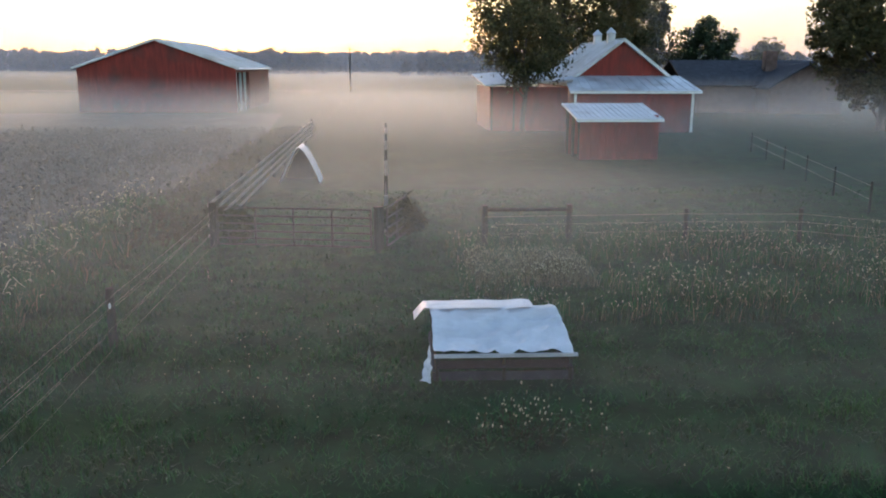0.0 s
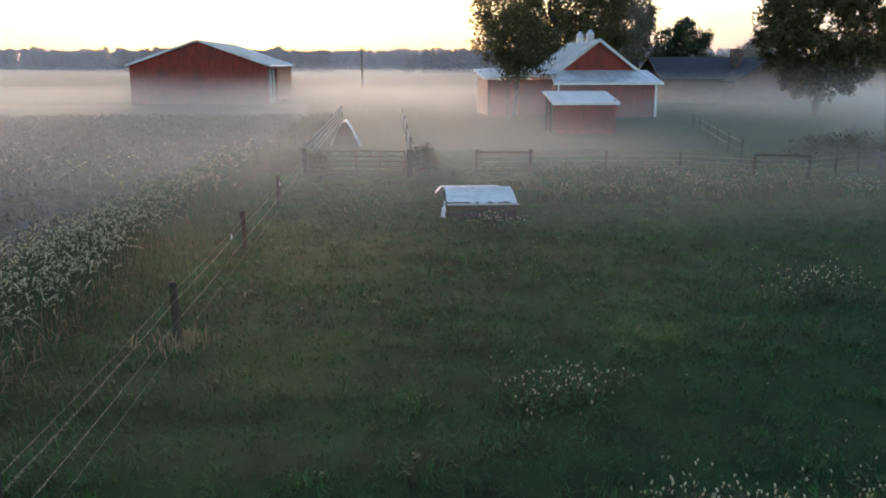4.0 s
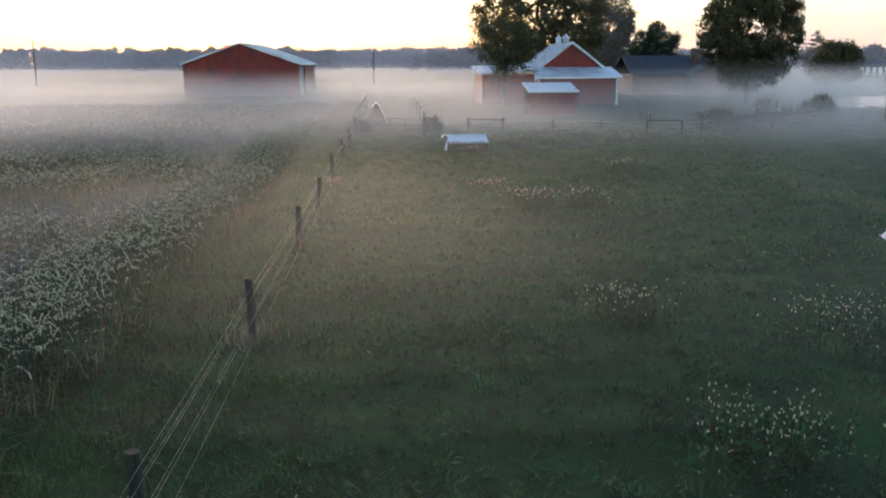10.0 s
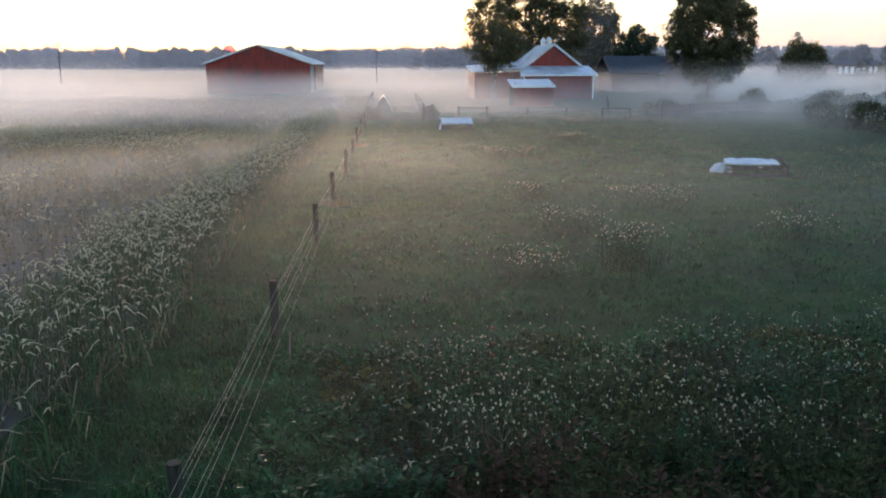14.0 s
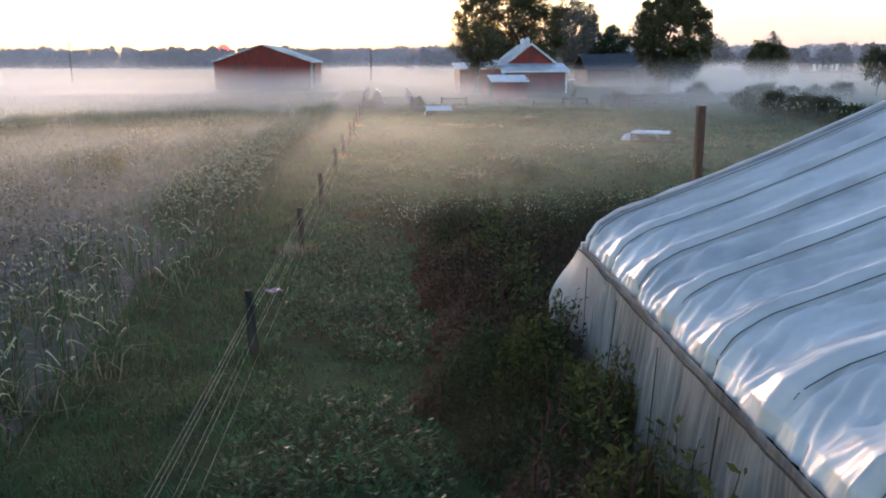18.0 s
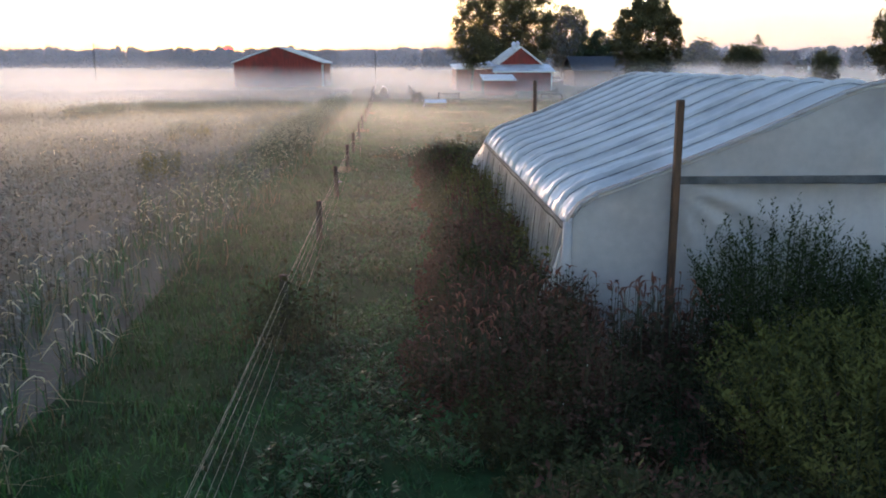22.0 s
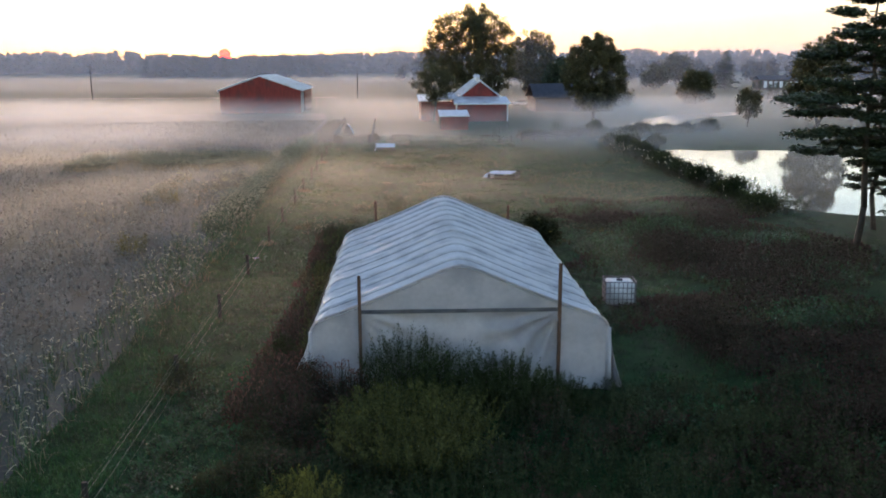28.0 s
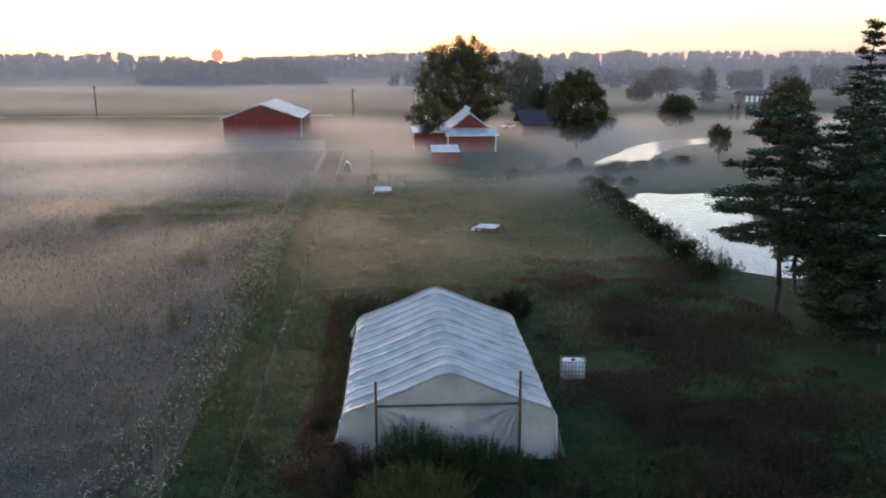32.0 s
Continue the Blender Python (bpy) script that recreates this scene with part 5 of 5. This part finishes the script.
# dry reddish weeds beside and behind the greenhouse, ragged at the rim
def ragged(p, seed):
    """How tall weeds grow at each place: full inside the stand, low and broken at its rim."""
    g = []
    for x, y in p:
        rim = 2.5 + 0.75 * noise.noise((0.3, y * 0.32, seed)) + 0.35 * noise.noise((0.1, y * 1.3, seed + 3))
        end = 9.6 + 1.6 * noise.noise((x * 0.35, 0.2, seed)) + 0.6 * noise.noise((x * 1.3, 0.7, seed))
        inside = min((x - rim) / 0.9, (end - y) / 2.2)
        g.append(min(1.0, max(0.0, 0.25 + inside)) * (0.8 + 0.55 * noise.noise((x * 0.8, y * 0.8, seed + 5))))
    return np.array(g)


p = np.r_[spots_in(rng, 9500, 1.5, 4.25, -18, 11), spots_in(rng, 2600, 4.2, 14, -0.4, 11, 0.3, 0.36, 4)]
g = ragged(p, 3)
p, g = p[g > 0.12], g[g > 0.12]
kind = np.array([noise.noise((x * 0.45, y * 0.45, 17)) for x, y in p]) + rng.normal(0, 0.14, len(p))
kind[p[:, 1] > 6.2 + np.sin(p[:, 0] * 1.7)] += 0.5
for lo, hi, mat, lab in ((-9, 0.17, DRY, "tangled reddish-brown dry weeds beside the greenhouse"), (0.17, 0.27, BROWN, "brown going-over weeds beside the greenhouse"), (0.27, 9, HERB, "dark green weeds beside the greenhouse")):
    ok = (kind > lo) & (kind <= hi)
    plants("dry_weeds" if mat is DRY else "mixed_weeds", p[ok], 1.25 if mat is DRY else 1.05, mat, lab, 30, 0.042, 0.2, 60 + int(hi), grow=g[ok])
c = p[(g > 0.7) & (p[:, 1] < 5)]
heads("dry_weed_plumes", c[::7], 1.0, DRY, "dark dry seed stalks", 0.22, 0.018, 61, 0.4)
p = np.r_[np.c_[rng.normal(4.0, 0.16, 420), rng.uniform(-14.5, 6, 420)], np.c_[rng.uniform(3, 13, 200), rng.normal(8.6, 1.0, 200)]]
plants("goldenrod_stalks", p[:420:2], 1.45, GOLD, "yellow-green goldenrod against the side curtain", 40, 0.045, 0.2, 162)
plants("green_weeds", p, 1.15, HERB, "green goldenrod stalks beside the greenhouse", 34, 0.045, 0.22, 62)
p = np.c_[rng.uniform(1.8, 13.5, 1500), rng.normal(9.2, 0.65, 1500)]
p = p[[noise.noise((x * 0.5, y * 0.5, 8)) > 0.25 - 0.35 * min(1, (x - 1.8) / 1.6) for x, y in p]]
blades("weed_straw", p, 0.42, 0.009, STRAW, "pale grass behind the greenhouse", 2, 64, "weeds", 0.7)
heads("weed_flower_heads", p, 0.6, HEAD, "pale flower tops of weeds behind the greenhouse", 0.04, 0.014, 63, 0.3)
# green headland between the reddish weeds and the pasture
p = spots_in(rng, 9000, 0.6, 22, 8.2, 14.6)
g = np.array([0.75 + 0.7 * noise.noise((x * 0.7, y * 0.7, 91)) for x, y in p]) * np.clip((14.2 - p[:, 1] + np.array([1.1 * noise.noise((x * 0.6, 0.4, 92)) for x in p[:, 0]])) / 2.0, 0, 1) * np.clip((p[:, 0] - 0.5) / 1.5, 0, 1) * np.clip((23 - p[:, 0]) / 6, 0, 1)
p, g = p[g > 0.2], g[g > 0.2]
mix_of = np.array([noise.noise((x * 0.5, y * 0.5, 94)) for x, y in p]) + rng.normal(0, 0.15, len(p))
for lo, hi, mat, lab in ((-9, 0.1, BLADE, "rank green weeds at the edge of the pasture"), (0.1, 0.3, HERB, "dark leafy weeds at the edge of the pasture"), (0.3, 9, GOLD, "yellow-green weeds at the edge of the pasture")):
    ok = (mix_of > lo) & (mix_of <= hi)
    plants("headland_weeds", p[ok], 0.5, mat, lab, 14, 0.05, 0.2, 190, grow=g[ok])
c = p[(g > 0.45) & (rng.random(len(p)) < 0.3)]
heads("headland_foxtail", c, 0.5, HEAD, "nodding foxtail heads at the edge of the pasture", 0.07, 0.008, 191, 1.2)
# dark rank growth before the greenhouse
p = np.r_[spots_in(rng, 900, 1.8, 4.5, -21, -14), spots_in(rng, 5200, 3.2, 19, -28, -15.4)]
g = np.array([0.75 + 0.9 * noise.noise((x * 0.5, y * 0.5, 31)) + 0.3 * noise.noise((x * 1.5, y * 1.5, 32)) for x, y in p])
g *= np.clip((p[:, 0] - 1.6 + 0.8 * np.sin(p[:, 1] * 1.1)) / 1.5, 0, 1) * np.clip((p[:, 1] + 28.5) / 3.0, 0.25, 1)
p, g = p[g > 0.15], g[g > 0.15]
kind = np.array([noise.noise((x * 0.35, y * 0.35, 44)) for x, y in p]) + rng.normal(0, 0.1, len(p))
kind[(p[:, 0] < 5.4 + 0.8 * np.sin(p[:, 1] * 2)) & (p[:, 1] > -17.6 + 0.6 * np.sin(p[:, 0] * 3))] = -0.25
for lo, hi, mat, lab in ((-9, -0.12, BROWN, "dark brown dead weeds before the greenhouse"), (-0.12, 9, HERB, "dark rank weeds before the greenhouse"), (-0.3, -0.2, DRY, "reddish dead weeds before the greenhouse")):
    ok = (kind > lo) & (kind <= hi)
    plants("dark_weeds", p[ok], 0.85, mat, lab, 30, 0.042, 0.24, 74, grow=g[ok])
heads("scattered_flower_heads", p[::120], 0.8, FLOWER, "small scattered white flower heads", 0.02, 0.006, 75, 0.2)
p = np.r_[np.c_[rng.normal(3.6, 0.45, 120), rng.normal(-15.2, 0.35, 120)], np.c_[rng.normal(5.3, 0.4, 110), rng.normal(-15.9, 0.35, 110)], np.c_[rng.normal(2.7, 0.3, 60), rng.normal(-16.6, 0.3, 60)]]
heads("dry_plumes", p, 1.08, PLUME, "pinkish dry seed plumes at the greenhouse corner", 0.17, 0.014, 65, 0.8)
plants("dry_plume_stalks", p, 0.85, DRY, "dry stalks under the plumes", 18, 0.05, 0.18, 66)
# rough ground between greenhouse, pond and pines
p = spots_in(rng, 30000, 13.2, 33, -34, 26)
g = np.array([0.62 + 1.0 * noise.noise((x * 0.16, y * 0.16, 13)) + 0.5 * noise.noise((x * 0.5, y * 0.5, 14)) for x, y in p])
rim = np.array([4.0 * noise.noise((x * 0.2, y * 0.2, 71)) for x, y in p])
g *= np.clip((p[:, 0] - 13.6 + rim) / 3.0, 0, 1) * np.clip((27 - p[:, 1] + rim) / 14, 0, 1) * np.clip((p[:, 1] + 31 + rim) / 6, 0, 1) * np.clip((32.5 - p[:, 0] + 0.5 * rim) / 3, 0, 1)
p, g = p[g > 0.3], g[g > 0.3]
kind = np.array([noise.noise((x * 0.2, y * 0.2, 54)) for x, y in p]) + rng.normal(0, 0.12, len(p))
for lo, hi, mat, lab in ((-9, -0.02, RUSSET, "patches of reddish-brown dead weeds on the slope to the pond"), (-0.02, 0.2, HERB, "rough dark weeds on the slope to the pond"), (0.2, 9, BLADE, "rank green growth on the slope to the pond")):
    ok = (kind > lo) & (kind <= hi)
    plants("rough_weeds", p[ok], 0.75, mat, lab, 13, 0.07, 0.26, 67, grow=g[ok])
for i, (x, y, rx, ry, n, h) in enumerate(((17.9, -11.5, 1.0, 2.4, 420, 1.25), (20.8, 1.2, 2.0, 1.3, 420, 1.1), (24.5, -2.5, 2.4, 2.0, 420, 0.95), (27.5, 1.5, 2.0, 1.6, 300, 0.9), (22.5, -15.5, 1.6, 1.6, 300, 1.1), (19.5, -18.5, 2.0, 1.4, 320, 1.1), (27.0, -11.0, 2.4, 2.0, 300, 0.9))):
    c = np.c_[rng.normal(x, rx * 0.6, n), rng.normal(y, ry * 0.6, n)]
    plants("brown_thicket", c, h, RUSSET, "thicket of reddish-brown dead weeds on the slope", 22, 0.05, 0.22, 170 + i)
p = spots_in(rng, 6000, 17, 31, 13, 50, 0.16, 0.52, 23)
blades("slope_straw", p, 0.17, 0.006, STRAW, "pale tall grass in drifts over the far pasture", 4, 180, lean=0.8)
p = np.r_[np.c_[33.0 + rng.normal(0, 0.9, 520), rng.uniform(14, 58, 520)], np.c_[rng.uniform(24, 56, 700), 74.5 + rng.normal(0, 1.4, 700)]]
p[520:, 1] += (p[520:, 0] - 24) * 0.35
plants("bank_weeds", p, 0.95, HERB, "tall weeds and brush on the pond bank", 26, 0.1, 0.35, 69)
p = np.r_[np.c_[32.2 + rng.normal(0, 1.1, 300), rng.uniform(16, 60, 300)]]
heads("bank_reeds", p, 1.1, HEAD, "pale reeds on the pond bank", 0.2, 0.03, 70, 0.5)


def stem_bush(x, y, h, wide, seed, label, leaf, n=60, k=40, size=0.05, spread=0.14):
    """A bush of many upright leafy stems that lean outwards."""
    rng = np.random.default_rng(seed)
    t = thing("bush", (x, y, 0), label, "bush")
    a, r = rng.random(n) * 6.283, np.sqrt(rng.random(n))
    way = np.stack([np.cos(a), np.sin(a)], 1) * r[:, None]
    foot, head = way * wide * 0.36, way * wide * 0.5 * rng.uniform(0.8, 1.1, (n, 1))
    hh = h * (1 - 0.36 * r ** 2) * rng.uniform(0.75, 1.08, n)
    f = np.tile(np.linspace(0.12, 1, k), (n, 1))
    b = rng.random((n, k)) * 6.283
    s = spread * (1.15 - 0.95 * f ** 2) * rng.uniform(0.2, 1.1, (n, k))
    c = np.stack([foot[:, :1] + (head - foot)[:, :1] * f ** 1.4 + np.cos(b) * s, foot[:, 1:] + (head - foot)[:, 1:] * f ** 1.4 + np.sin(b) * s, hh[:, None] * f], -1).reshape(-1, 3)
    b = b.reshape(-1)
    w = np.stack([np.cos(b), np.sin(b), rng.uniform(0.2, 1.3, len(b))], 1)
    w /= np.linalg.norm(w, axis=1, keepdims=True)
    e = np.stack([-np.sin(b), np.cos(b), rng.normal(0, 0.4, len(b))], 1)
    z = (size * rng.uniform(0.6, 1.4, len(b)))[:, None]
    v = np.stack([c - w * z, c + e * z * 0.35, c + w * z, c - e * z * 0.35], 1).reshape(-1, 3)
    v[:, 2] = np.maximum(v[:, 2], 0.02)
    soup("foliage", v, np.arange(len(v)).reshape(-1, 4), leaf, t)
    bm = bmesh.new()
    for i in range(0, n, 2):
        beam(bm, (foot[i][0], foot[i][1], -0.02), (head[i][0] * 0.9, head[i][1] * 0.9, hh[i] * 0.85), 0.025, 0.008, sides=5)
    part("woody_base", bm, STALK, t)
    return t


def shrub(x, y, h, wide, seed, label, leaf, count=5000, size=0.06, clumps=40):
    return broad_tree(x, y, h, wide, 0.05, seed, label, count, size, leaf, clumps, trunks=3, name="bush")


stem_bush(7.1, -19.0, 1.75, 4.9, 101, "wide olive goldenrod bush before the greenhouse", GOLD, 430, 95, 0.036, 0.2)
stem_bush(7.0, -15.95, 2.45, 2.9, 102, "dark feathery shrub at the greenhouse door", HERB, 190, 100, 0.032, 0.2)
stem_bush(8.5, -16.3, 2.05, 2.6, 112, "dark feathery shrub beside the door curtain", HERB, 170, 90, 0.032, 0.2)
stem_bush(10.0, -16.3, 1.75, 2.4, 103, "dark feathery shrub at the greenhouse end", HERB, 160, 90, 0.032)
stem_bush(11.3, -16.4, 1.2, 2.2, 104, "low dark shrub by the end post", HERB, 90, 80, 0.032)
stem_bush(4.6, -22.0, 1.15, 2.0, 105, "bright yellow-green goldenrod clump", YELLOW, 90, 80, 0.034)
shrub(14.3, 4.6, 1.9, 2.8, 106, "round brownish bush beyond the greenhouse", BROWN, 8000, 0.07, 50)
stem_bush(3.85, -10.0, 1.5, 1.1, 107, "upright green goldenrod by the side curtain", GOLD, 60, 80, 0.034)
stem_bush(3.85, -6.0, 1.4, 1.0, 108, "upright green goldenrod beside the curtain", GOLD, 60, 80, 0.034)
for i, (x, y, h) in enumerate(((3.5, 0.6, 1.35), (3.2, -2.6, 1.5), (3.75, -4.2, 1.6), (3.3, -8.0, 1.45), (3.1, 3.4, 1.2), (3.7, -11.6, 1.5))):
    stem_bush(x + 0.4, y, h, 0.9, 140 + i, "upright yellow-green goldenrod among dry weeds", GOLD, 60, 80, 0.034)
stem_bush(3.0, -12.8, 1.35, 1.1, 109, "upright green weed by the side curtain", HERB, 70, 50, 0.05)
stem_bush(-6.9, 5.6, 1.25, 2.0, 110, "lone tall green weed in the soybean field", GOLD, 34, 40, 0.05, 0.2)
stem_bush(-8.9, 22.4, 1.0, 1.6, 111, "tall green weed in the field edge", GOLD, 28, 36, 0.05, 0.2)
shrub(5.0, 70.6, 1.1, 1.4, 112, "dark bush beside the gate", HERB, 2600, 0.06, 26)
shrub(0.4, 70.0, 0.9, 1.2, 113, "dark weeds at the gate hinge", HERB, 2200, 0.06, 24)
for i, (x, y, h, w) in enumerate(((35.5, 79.0, 2.0, 3.4), (38.5, 73, 1.7, 3.2), (41.5, 76, 2.0, 3.4), (45, 78, 1.6, 3.2), (33.5, 62, 1.6, 3.0), (33.2, 55, 2.0, 3.2), (33.4, 51, 1.7, 3.0), (33.0, 47, 1.8, 2.8), (32.6, 42.5, 1.5, 2.8), (32.2, 38, 1.8, 3.0), (32, 33, 1.5, 2.8), (31.6, 27, 1.8, 3.2), (31.2, 20, 1.9, 3.4), (30.5, 14, 1.5, 3.0), (49, 80, 1.6, 3), (53, 82, 2, 3.4), (36, 63, 1.6, 2.8), (39, 62, 1.4, 2.6))):
    shrub(x, y, h, w, 120 + i, "leafy shrub on the misty pond bank", HERB, 4200, 0.08, 60)

for x, y, h, w, seed in ((24.9, 71.8, 1.9, 1.9, 201), (29.7, 75.2, 2.5, 2.9, 202), (33.0, 78.0, 1.7, 2.2, 203)):
    stem_bush(x, y, h, w, seed, "airy leafy shrub behind the board fence", HERB, 26, 34, 0.075, 0.24)

# scrap of blue plastic by the fence
BLUE = surface("blue_plastic", (0.02, 0.04, 0.13), (0.04, 0.07, 0.2), scale=4, fine=20, rough=0.4)
bm = bmesh.new()
bmesh.ops.create_grid(bm, x_segments=8, y_segments=8, size=0.14)
for v in bm.verts:
    v.co.z = 0.07 + 0.05 * noise.noise((v.co.x * 12, v.co.y * 12, 3))
scrap = part("plastic_scrap", bm, BLUE, smooth=True)
scrap.matrix_basis = pose(-0.18, 3.8, 0.03, 0, 0, 25)
tagged(scrap, "crumpled scrap of blue plastic lying in the grass", "litter")
